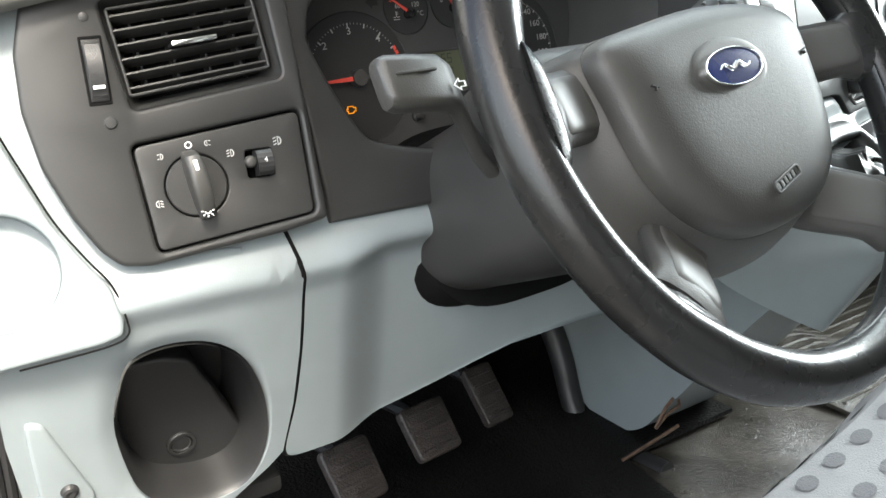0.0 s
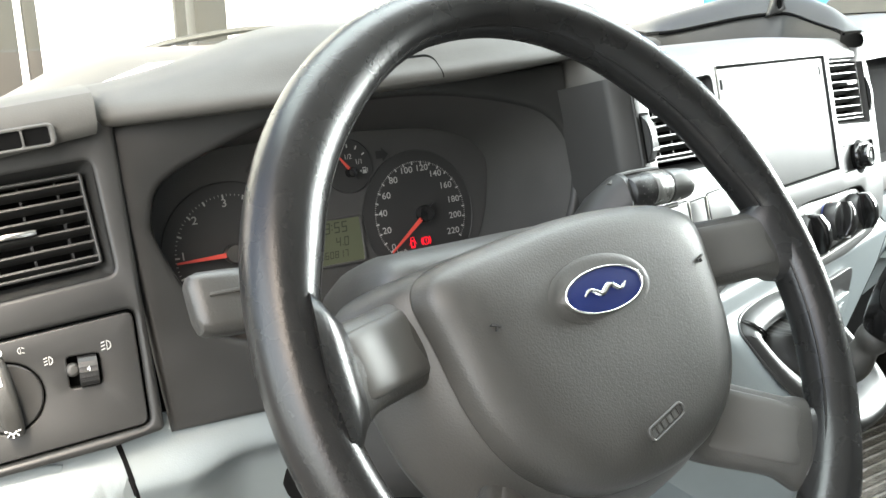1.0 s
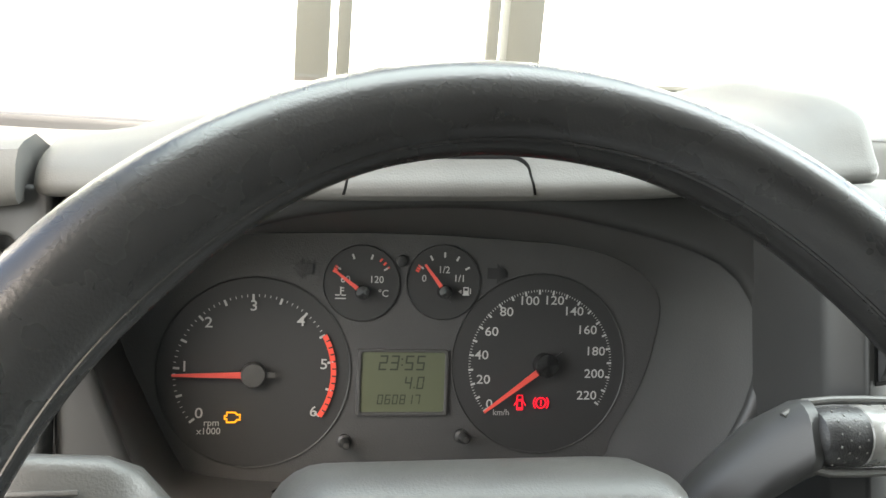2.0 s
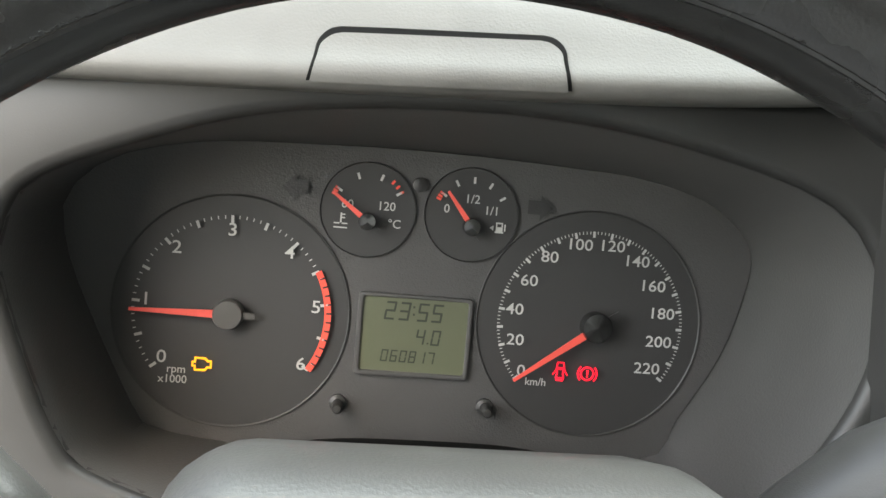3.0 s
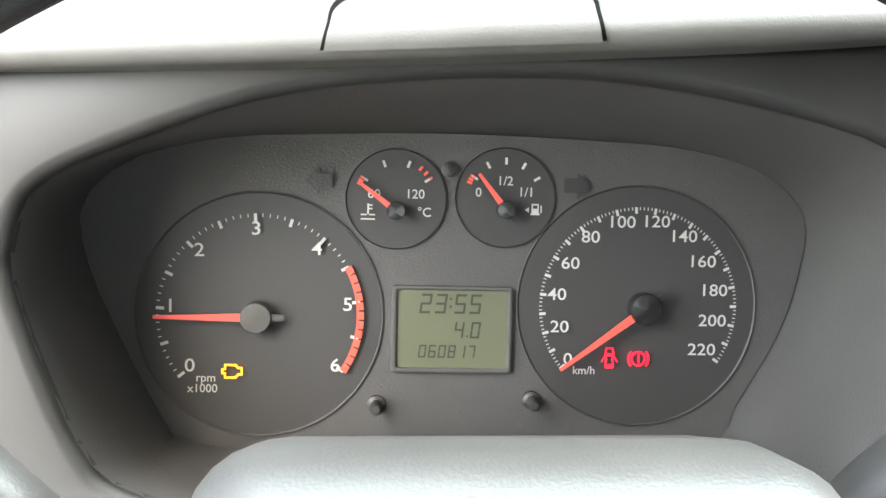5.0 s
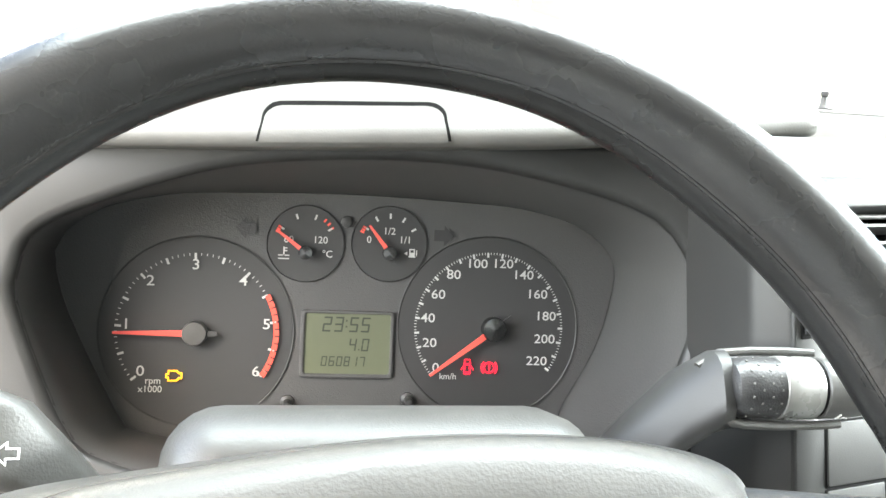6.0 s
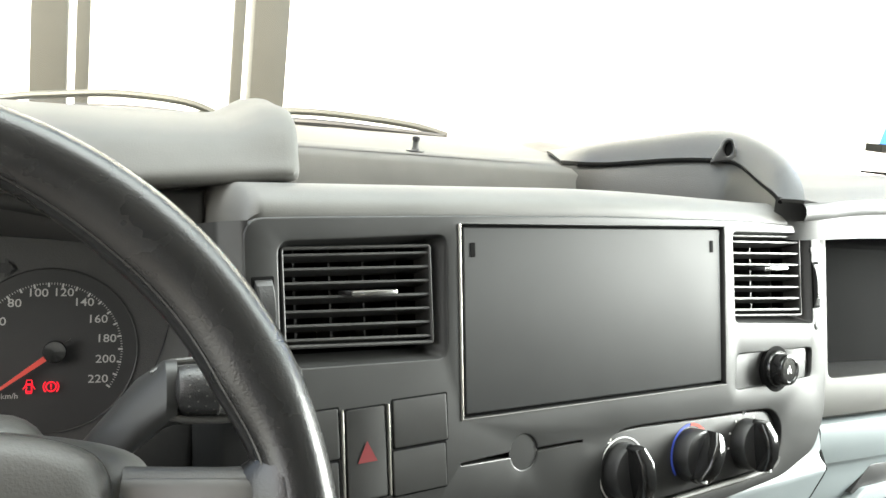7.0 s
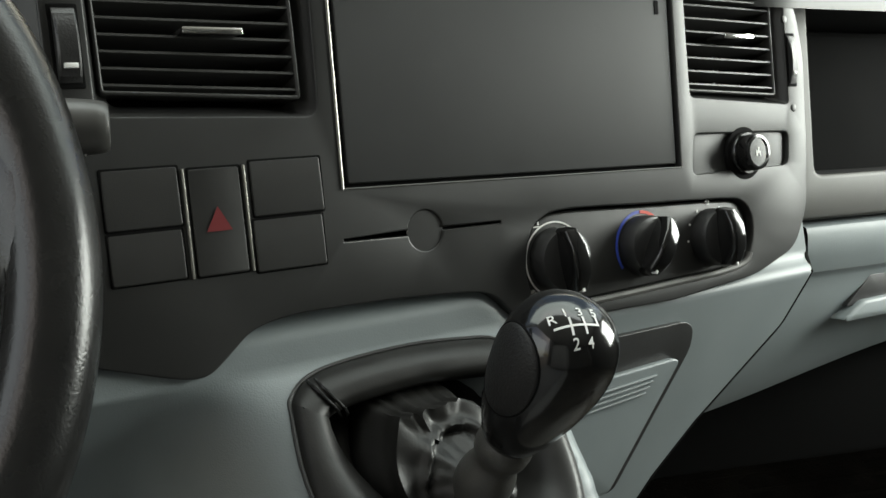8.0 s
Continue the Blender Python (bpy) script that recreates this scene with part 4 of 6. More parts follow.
# small gauges
for parent, c, marks in ((temp, (-.0251, .0496), (("60", -.0095, .002), ("120", .0082, .0022))), (fuel, (.0224, .0512), (("0", -.0118, .002), ("1/2", -.0003, .0072), ("1/1", .0090, .0025)))):
    bm = B()
    ring_marks(bm, *c, .0145, .0175, 148, 32, 4 if parent is temp else 5, .0011)
    part("scale", bm, INK, parent, "", MC)
    for a0, a1 in (((158, 148), (52, 32)) if parent is temp else ((158, 148),)):
        bm = B()
        ring_marks(bm, *c, .0160, .0182, a0, a1, 3, .0011)
        part("red_band", bm, RED, parent, "", MC)
    for txt, dx, dy in marks:
        letters("numeral", txt, .0056, INK, parent, MC @ sh(c[0] + dx, c[1] + dy, .0012))
needle(temp, -.0251, .0446, 143, .0205, .0040)
needle(fuel, .0224, .0460, 128, .0195, .0040)
letters("unit_print", "°C", .0056, INK, temp, MC @ sh(-.0128, .0440, .0012))
bm = B()
for x0, y0, x1, y1 in ((-.0402, .0405, -.0340, .0411), (-.0402, .0424, -.0376, .0430), (-.0366, .0424, -.0340, .0430), (-.0374, .0430, -.0367, .0475), (-.0367, .0465, -.0352, .0471), (-.0367, .0450, -.0352, .0456)):
    flat(bm, [(x0, y0), (x1, y0), (x1, y1), (x0, y1)], .0012)
part("symbol_print", bm, INK, temp, "coolant symbol", MC)
bm = B()
for x0, y0, x1, y1 in ((.0335, .0440, .0375, .0447), (.0339, .0447, .0371, .0468), (.0339, .0482, .0371, .0489), (.0339, .0468, .0345, .0482), (.0365, .0468, .0371, .0482), (.0378, .0450, .0384, .0482)):
    flat(bm, [(x0, y0), (x1, y0), (x1, y1), (x0, y1)], .0012)
bm.faces.new([bm.verts.new((x, y, .0012)) for x, y in ((.0309, .0462), (.0328, .0450), (.0328, .0474))])
part("symbol_print", bm, INK, fuel, "fuel pump symbol", MC)
# indicator arrows, dot, reset pins
for s, x in ((-1, -.0585), (1, .0540)):
    bm = B()
    y = .0572
    flat(bm, [(x + s * .0058, y), (x, y + .006), (x, y + .0032), (x - s * .0058, y + .0032), (x - s * .0058, y - .0032), (x, y - .0032), (x, y - .006)], .0002)
    part("indicator_arrow", bm, BLACK, cluster, "unlit black direction arrow", MC)
bm = B()
turned(bm, [(.0034, -.002), (.0034, .0003), (.0028, .0006), (0, .0006)], 20, sh(-.0022, .0630))
part("sensor_dot", bm, BLACK, cluster, "", MC)
for x, y in ((-.0320, -.0408), (.0365, -.0382)):
    bm = B()
    turned(bm, [(.0042, -.002), (.0040, 0), (.0024, .0008), (.0024, .010), (.0018, .011), (0, .0112)], 18, sh(x, y))
    part("reset_pin", bm, DARK, cluster, "dark reset pin", MC)
# display
bm = B()
plate(bm, rrect(-.0262, -.0262, .0270, .0122, .002), [rrect(-.0238, -.0240, .0250, .0104, .0015)], -.002, .0006, .0006)
lcd = part("display_frame", bm, FACE, cluster, "thin dark display frame", MC)
bm = B()
flat(bm, rrect(-.0240, -.0242, .0252, .0106, .0015), -.0008)
part("display", bm, LCD, lcd, "olive green digital display", MC)
SEG = {"0": "abcdef", "1": "bc", "2": "abged", "3": "abgcd", "4": "fgbc", "5": "afgcd", "6": "afgedc", "7": "abc", "8": "abcdefg", "9": "abcdfg"}


def digits(bm, text, x, y, h):
    w, t, g = h * .56, h * .11, h * .02
    for ch in text:
        if ch in ":.":
            for yy in ((.3, .7) if ch == ":" else (.06,)):
                flat(bm, [(x, y + h * yy), (x + t, y + h * yy), (x + t, y + h * yy + t), (x, y + h * yy + t)], -.0005)
            x += t * 2.0
            continue
        box = {"a": (g, h - t, w - g, h), "d": (g, 0, w - g, t), "g": (g, h / 2 - t / 2, w - g, h / 2 + t / 2), "f": (0, h / 2 + g, t, h - g), "b": (w - t, h / 2 + g, w, h - g), "e": (0, g, t, h / 2 - g), "c": (w - t, g, w, h / 2 - g)}
        for s in SEG[ch]:
            x0, y0, x1, y1 = box[s]
            sk = .12
            flat(bm, [(x + x0 + y0 * sk, y + y0), (x + x1 + y0 * sk, y + y0), (x + x1 + y1 * sk, y + y1), (x + x0 + y1 * sk, y + y1)], -.0005)
        x += w * 1.38
    return bm


bm = B()
digits(bm, "23:55", -.0140, .0000, .0086)
digits(bm, "4.0", .0013, -.0108, .0072)
digits(bm, "060817", -.0142, -.0196, .0056)
part("readout", bm, LCDINK, lcd, "dark segment digits", MC)
# tell-tales
bm = B()
ex, ey = -.0945, -.0262
k = .0046
outer = [(-1, -.35), (-.75, -.35), (-.75, -.75), (.35, -.75), (.6, -.45), (.95, -.45), (.95, .35), (.6, .35), (.35, .62), (-.75, .62), (-.75, .2), (-1, .2)]
oo = [Vector((ex + a * k, ey + b * k)) for a, b in outer]
plate(bm, oo, [inset(ccw(oo), k * .22)], .0008, .0012, 0)
part("engine_lamp", bm, AMBER, cluster, "lit amber engine lamp", MC)
bm = B()
cx, cy = .0705, -.0185
body_ = ccw([Vector((cx + a * .0011, cy + b * .0011)) for a, b in ((-1.5, 4.2), (1.5, 4.2), (1.9, 1.6), (1.5, -.6), (1.9, -2.6), (1.5, -4.0), (-1.5, -4.0), (-1.9, -2.6), (-1.5, -.6), (-1.9, 1.6))])
plate(bm, body_, [inset(body_, .0006)], .0008, .0012, 0)
flat(bm, [(cx - .0016, cy + .0022), (cx + .0016, cy + .0022), (cx + .0012, cy + .0010), (cx - .0012, cy + .0010)], .0013)
flat(bm, [(cx - .0014, cy - .0026), (cx + .0014, cy - .0026), (cx + .0014, cy - .0034), (cx - .0014, cy - .0034)], .0013)
for s in (-1, 1):
    flat(bm, [(cx + s * .0019, cy + .0016), (cx + s * .0038, cy - .0014), (cx + s * .0034, cy - .0018), (cx + s * .0016, cy + .0008)], .0013)
part("door_lamp", bm, REDLAMP, cluster, "lit red door lamp", MC)
bm = B()
cx, cy = .0835, -.0186
plate(bm, circle(cx, cy, .0034, 24), [circle(cx, cy, .0026, 24)], .0008, .0012, 0)
for s in (-1, 1):
    pts = [polar((cx, cy), .0050, (90 - 90 * s) + a) for a in (-45, -25, 0, 25, 45)] + [polar((cx, cy), .0042, (90 - 90 * s) + a) for a in (45, 25, 0, -25, -45)]
    flat(bm, pts, .0012)
flat(bm, [(cx - .0004, cy - .0006), (cx + .0004, cy - .0006), (cx + .0005, cy + .0018), (cx - .0005, cy + .0018)], .0012)
flat(bm, [(cx - .0004, cy - .0017), (cx + .0004, cy - .0017), (cx + .0004, cy - .0010), (cx - .0004, cy - .0010)], .0012)
part("brake_lamp", bm, REDLAMP, cluster, "lit red brake lamp", MC)

# ---- steering wheel ----
wheel = thing("steering_wheel", MW, "black leather four-spoke steering wheel with a warm grey airbag cover", "steering wheel")
RW, RT = .1823, .0153
bm = B()


def rest(a):
    """How much the thumb rest swells the rim at an angle in degrees."""
    d = abs(90 - a) if a < 270 else 450 - a
    return sstep(d, 12, 46) * (1 - sstep(d, 66, 82))


def grip_ring(a, n=28):
    """The rim's section: round outside, swollen and drawn inwards at the thumb rests."""
    w = rest(a)
    sw = sum(.0012 * (1 - sstep(min(abs(a - c), 360 - abs(a - c)), 5, 20)) for c in (305, 235))
    t = radians(a)
    out = []
    for k in range(n):
        q = 2 * math.pi * k / n
        rr = RT + sw + w * (.0012 + .0042 * max(0, -math.cos(q)))
        r = RW + rr * math.cos(q)
        out.append(Vector((r * math.cos(t), r * math.sin(t), (RT + sw + .0010 * w) * 1.04 * math.sin(q))))
    return out


rings = [grip_ring(360 * k / 160) for k in range(160)]
loft(bm, rings + rings[:1], caps=False)
bmesh.ops.remove_doubles(bm, verts=bm.verts, dist=1e-7)
rim = part("rim", bm, LEATHER, wheel, "black leather wheel rim, worn shiny", MRIM)
bm = B()
seam = []
for k in range(160):
    a = 360 * k / 160
    r = RW - (RT + rest(a) * .0054) * math.cos(radians(24)) + .0003
    seam.append(Vector((r * math.cos(radians(a)), r * math.sin(radians(a)), RT * 1.04 * math.sin(radians(24)))))
tube(bm, seam, .0009, 6, closed=True)
part("rim_seam", bm, LEATHER, rim, "stitched seam along the inner side", MRIM)
COV = [(0, .0575), (.0578, .0552), (.094, .0470), (.1065, .034), (.1055, .010), (.098, -.033), (.080, -.064), (.047, -.0845), (0, -.0910), (-.047, -.0845), (-.080, -.064), (-.098, -.033), (-.1055, .010), (-.1085, .034), (-.096, .0460), (-.0578, .0520)]
cov = ccw(spline(COV, 6))
cc = Vector((0, -.012))
bm = B()
rings = []
for s, d in ((1.0, -.055), (1.0, -.030), (.995, -.020), (.975, -.012), (.94, -.0075), (.86, -.0035), (.72, -.0012), (.5, -.0006), (.25, -.0004)):
    rings.append([Vector(((p.x - cc.x) * s + cc.x, (p.y - cc.y) * s + cc.y, d)) for p in cov])
loft(bm, rings)
part("airbag_cover", bm, COVER, wheel, "warm grey grained airbag cover", MW)
bm = B()
rings = []
for s, d in ((.95, -.085), (1.17, -.070), (1.21, -.060), (1.20, -.052), (1.13, -.038), (1.05, -.026), (1.0, -.0215), (.9, -.021)):
    rings.append([Vector(((p.x - cc.x) * s + cc.x, (p.y - cc.y) * (s if p.y < 0 else 1 + (s - 1) * .15) + cc.y, d)) for p in cov])
loft(bm, rings)
part("hub_shell", bm, COVER, wheel, "grey shell behind the airbag cover", MW)


def col_oval(w, h, n=28, p=3.2):
    """An oval with flattened sides."""
    out = []
    for k in range(n):
        x, y = math.cos(2 * math.pi * k / n), math.sin(2 * math.pi * k / n)
        f = (abs(x) ** p + abs(y) ** p) ** (-1 / p)
        out.append(Vector((x * f * w, y * f * h)))
    return out


def spoke(pts, w0, w1, th, d0, d1, material, label):
    """A rounded arm from the hub to the rim, with a domed satin insert."""
    a, b = Vector(pts[0]), Vector(pts[1])
    ax = (b - a).normalized()
    sd = Vector((-ax.y, ax.x))

    def at(t, q, d):
        c = a.lerp(b, t)
        return Vector((c.x + sd.x * q.x, c.y + sd.y * q.x, d0 + (d1 - d0) * sstep(t, 0, 1) + d + q.y))

    bm = B()
    loft(bm, [[at(t, q, 0) for q in col_oval(w0 + (w1 - w0) * t + .005 * sstep(t, .75, 1), th, 32, 2.5)] for t in lin(0, 1, 11)])
    sp = part("spoke", bm, COVER, wheel, "grey plastic spoke", MW, angle=60)
    bm = B()
    rings = []
    for k in range(13):
        t = .10 + .84 * k / 12
        edge = max(.05, 1 - abs(2 * k / 12 - 1) ** 7)
        rings.append([at(t, q, th - .0042) for q in col_oval((w0 + (w1 - w0) * t) * .76 * (.9 + .1 * edge), .0046 * (.35 + .65 * edge), 28, 4.0)])
    loft(bm, rings)
    part("insert", bm, material, sp, label, MW, angle=60)
    return sp


for s_ in (-1, 1):
    spoke(((s_ * .098, .018), (s_ * .168, .009)), .0225, .0205, .011, -.036, -.012, SPOKE, "satin grey spoke insert")
    spoke(((s_ * .066, -.070), (s_ * .116, -.110)), .0275, .0245, .011, -.040, -.012, SPOKE, "satin grey spoke insert")
    for ang in (3.2, -43.5):
        mroot = sh(0, 0, 0, ang if s_ > 0 else 180 - ang)
        rings = []
        for x, hh, th, d in ((.156, .0215, .0080, -.0150), (.158, .0226, .0100, -.0140), (.161, .0238, .0115, -.0122), (.165, .0258, .0125, -.0094), (.169, .0290, .0128, -.0066), (.174, .0335, .0120, -.0038), (.180, .0385, .0095, -.0010)):
            rings.append([mroot @ Vector((x - 3.0 * q.x * q.x * (1 if x > .16 else 0), q.x, d + q.y)) for q in col_oval(hh, th)])
        bm = B()
        loft(bm, rings)
        part("rim_root", bm, LEATHER, wheel, "black leather root of a spoke", MW, angle=60)
# emblem: a plain oval of blue with a silver edge and a plain wavy stroke
ME = MW @ pose(-.0045, .0105, .0006, 1.5, 0, 0)
bm = B()
loft(bm, [[Vector((p.x, p.y, z)) for p in circle(0, 0, .0304 * f, 48, .0124 * g)] for f, g, z in ((1.30, 1.62, -.004), (1.29, 1.60, -.0013), (1.26, 1.52, -.0009), (1.20, 1.40, -.0006), (1.12, 1.24, -.0006), (1.03, 1.06, -.0008), (.9, .9, -.0008))])
emb = part("emblem_dish", bm, COVER, wheel, "", ME)
bm = B()
plate(bm, circle(0, 0, .0304, 48, .0124), [circle(0, 0, .0291, 48, .0112)], -.002, .0026, .0006)
part("emblem_edge", bm, CHROME, emb, "silver emblem edge", ME)
bm = B()
plate(bm, circle(0, 0, .0295, 48, .0116), (), -.001, .0018, .0004)
part("emblem_oval", bm, EMBLEM, emb, "plain dark blue oval emblem", ME)
bm = B()
tube(bm, [(x, .0016 * math.sin(x * 420), .0019) for x in lin(-.0165, .0165, 40)], lambda t: .0005 + .0011 * math.sin(t * math.pi), 8)
part("emblem_stroke", bm, CHROME, emb, "plain silver wavy stroke", ME)
bm = B()
ebar = ccw([Vector((x * .974 - y * .225 + .0053, x * .225 + y * .974 - .0645)) for x, y in rrect(-.0165, -.0042, .0165, .0042, .0035)])
plate(bm, ebar, [inset(ebar, .0016)], -.003, .0010, .0006, shape=lambda x, y: -.0006)
ebr = part("embossed_bar", bm, COVER, wheel, "plain embossed bar outline", MW)
for k in range(6):
    bm = B()
    cx = -.0125 + .0050 * k
    plate(bm, [(x * .974 - y * .225 + .0053, x * .225 + y * .974 - .0645) for x, y in rrect(cx - .0017, -.0022, cx + .0017, .0022, .0005)], (), -.003, .0001, .0002, shape=lambda x, y: -.0006)
    part("embossed_stroke", bm, COVER, ebr, "", MW)
for x, y, a in ((-.0805, .0095, -20), (.0835, .012, 20)):
    bm = B()
    block(bm, -.0030, -.0004, -.004, .0030, .0004, -.0002, 0, sh(x, y, 0, a))
    block(bm, -.0004, -.0016, -.004, .0004, .0016, -.0002, 0, sh(x, y - .001, 0, a))
    part("cover_mark", bm, DARK, wheel, "small dark mark", MW)

# ---- steering column and stalks ----
column = thing("steering_column", MCO @ sh(0, -.02, -.2), "charcoal plastic steering column shroud", "steering column")


def col_ring(d, w, top, bot, n=72):
    out = []
    for k in range(n):
        a = 2 * math.pi * k / n
        x, y = math.cos(a), math.sin(a)
        p = 3.4
        m_ = (abs(x) ** p + abs(y) ** p) ** (-1 / p)
        out.append(Vector((x * m_ * w, (y * m_) * (top if y > 0 else bot), d)))
    return out


bm = B()
loft(bm, [col_ring(-.052, .068, .048, .060), col_ring(-.060, .073, .054, .068), col_ring(-.10, .085, .062, .078), col_ring(-.15, .095, .066, .077), col_ring(-.19, .098, .067, .072), col_ring(-.235, .099, .068, .066), col_ring(-.262, .099, .070, .063), col_ring(-.30, .099, .070, .062)])
part("lower_shroud", bm, DARK, column, "charcoal lower shroud", MCO)
# near-black body behind the shroud; its colour stands for shade in the open gap
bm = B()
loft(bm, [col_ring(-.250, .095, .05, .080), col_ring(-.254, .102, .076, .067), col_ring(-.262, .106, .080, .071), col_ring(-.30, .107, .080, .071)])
part("column_gap_dark", bm, SEAM, column, "black body standing for the shaded gap round the column", MCO)
bm = B()
rings = []
for d, w, lo, hi in ((-.064, .078, .036, .050), (-.068, .090, .030, .058), (-.078, .099, .024, .066), (-.105, .104, .020, .072), (-.135, .104, .020, .074), (-.160, .100, .022, .071), (-.175, .090, .026, .063)):
    rings.append([Vector((p.x - .007, p.y, d)) for p in rrect(-.80 * w, lo, .80 * w, hi + .003, (hi - lo) * .46, 6)])
loft(bm, rings)
part("upper_shroud", bm, COVER, column, "warm grey upper shroud", MCO)


ind = thing("indicator_stalk", MCO @ pose(-.150, .066, -.088, 0, 0, 0), "grey indicator stalk with a printed arrow", "stalk", "column stalks")
mi = WORLD[ind]
bm = B()
rings = []
for x, y, z, h, th in ((-.0425, -.001, .003, .0115, .005), (-.0405, -.002, .003, .0155, .0075), (-.036, -.0025, .003, .0172, .0090), (-.020, -.0035, .002, .0176, .0092), (.004, -.0045, -.002, .0176, .0092), (.015, -.0075, -.008, .0166, .0090), (.028, -.020, -.022, .0145, .0085), (.042, -.036, -.038, .0130, .008), (.062, -.054, -.052, .0120, .008)):
    rings.append([Vector((x, y + q.x, z + q.y)) for q in rrect(-h, -th, h, th, min(h, th) * .72, 4)])
loft(bm, rings)
part("stalk_body", bm, COVER, ind, "", mi)
bm = B()
block(bm, -.034, -.0006, .009, -.004, .0014, .0126, .0006)
part("stalk_ridge", bm, COVER, ind, "", mi)
bm = B()
x, y = .0125, -.0105
ar = ccw([Vector((x + a * .0009, y + b * .0009)) for a, b in ((-5.5, 0), (0, 4.6), (0, 2.2), (4.6, 2.2), (4.6, -2.2), (0, -2.2), (0, -4.6))])
plate(bm, ar, [inset(ar, .00075)], .0070, .0079, 0)
part("stalk_arrow", bm, WHITE, ind, "white printed arrow outline", mi)
wip = thing("wiper_stalk", MCO @ pose(.156, .0800, -.082, 0, 0, 0), "charcoal wiper stalk with a dotted black barrel and grey ring", "stalk", "column stalks")
mi = WORLD[wip]
mr = pose(0, 0, 0, 0, 90, 0)
bm = B()
rings = []
for x, y, z, h, th in ((-.105, -.066, -.064, .012, .010), (-.078, -.046, -.052, .015, .010), (-.058, -.026, -.036, .0172, .012), (-.042, -.009, -.018, .0175, .014), (-.030, -.001, -.005, .0165, .0130), (-.0245, .0, -.005, .0160, .0110), (-.0225, .0, -.0110, .0155, .0040), (.0, .0, -.0125, .0152, .0024), (.018, -.001, -.0125, .0145, .0022), (.020, -.001, -.0125, .0135, .0012)):
    rings.append([Vector((x, y + q.x, z + q.y)) for q in rrect(-h, -th, h, th, min(h, th) * .9, 4)])
loft(bm, rings)
part("stalk_arm", bm, PANEL, wip, "charcoal stalk arm", mi)
for s, pts in ((1, [(-.036, .0085, -.002), (-.026, .0142, -.002), (-.012, .0152, -.002), (.004, .0152, -.002), (.016, .0146, -.002)]), (-1, [(-.032, -.0125, .002), (-.020, -.0150, .001), (-.004, -.0152, -.002), (.012, -.0150, -.003), (.025, -.0142, -.004)])):
    bm = B()
    tube(bm, [Vector(p) for p in pts], lambda t: .0018, 10)
    part("stalk_lip", bm, COVER, wip, "thin stalk lip", mi)
bm = B()
turned(bm, [(.003, -.0262), (.0075, -.0256), (.0105, -.0240), (.0120, -.0205), (.0123, -.014), (.0123, -.0050)], 28, mr)
brl = part("stalk_barrel", bm, BLACK, wip, "black stalk barrel", mi)
bm = B()
for k in range(14):
    for j in range(4):
        a = 2 * math.pi * (k + .5 * (j % 2)) / 14
        block(bm, -.0004, -.0004, -.0004, .0004, .0004, .0003, 0, mr @ pose(0, 0, -.0195 + .004 * j) @ Matrix.Rotation(a, 4, "Z") @ Matrix.Translation((.0122, 0, 0)) @ pose(0, 0, 0, 0, 90, 0))
part("grip_dots", bm, PAD, brl, "", mi)
bm = B()
turned(bm, [(.0122, -.0052), (.0128, -.0046), (.0129, .0), (.0127, .0004), (.0127, .0108), (.0122, .0116)], 32, mr)
part("stalk_ring", bm, RING, wip, "satin grey stalk ring", mi)
bm = B()
turned(bm, [(.0118, .0112), (.0118, .0138)], 28, mr)
part("stalk_groove", bm, SEAM, wip, "black groove", mi)
bm = B()
turned(bm, [(.0118, .0132), (.0126, .0138), (.0124, .022), (.0117, .0310), (.0110, .0350), (.0098, .0366), (.006, .0370), (0, .0370)], 32, mr)
tip_ = part("stalk_tip", bm, TIP, wip, "satin grey stalk tip", mi)
bm = B()
for k in range(3):
    block(bm, -.0004, -.0022, -.0004, .0004, .0022, .0003, 0, mr @ pose(0, 0, .0205 + .0030 * k) @ Matrix.Rotation(radians(-90 + 14 * (k - 1)), 4, "Z") @ Matrix.Translation((.0124 - .0002 * k, 0, 0)) @ pose(0, 0, 0, 0, 90, 0))
part("symbol_print", bm, WHITE, tip_, "white printed bars", mi)


# ---- air vents ----
def corner_map(c):
    """Bilinear place inside four corners: top left, top right, bottom right, bottom left."""
    tl, tr, br, bl = (Vector(p) for p in c)
    return lambda s, t: tl.lerp(tr, s).lerp(bl.lerp(br, s), t)


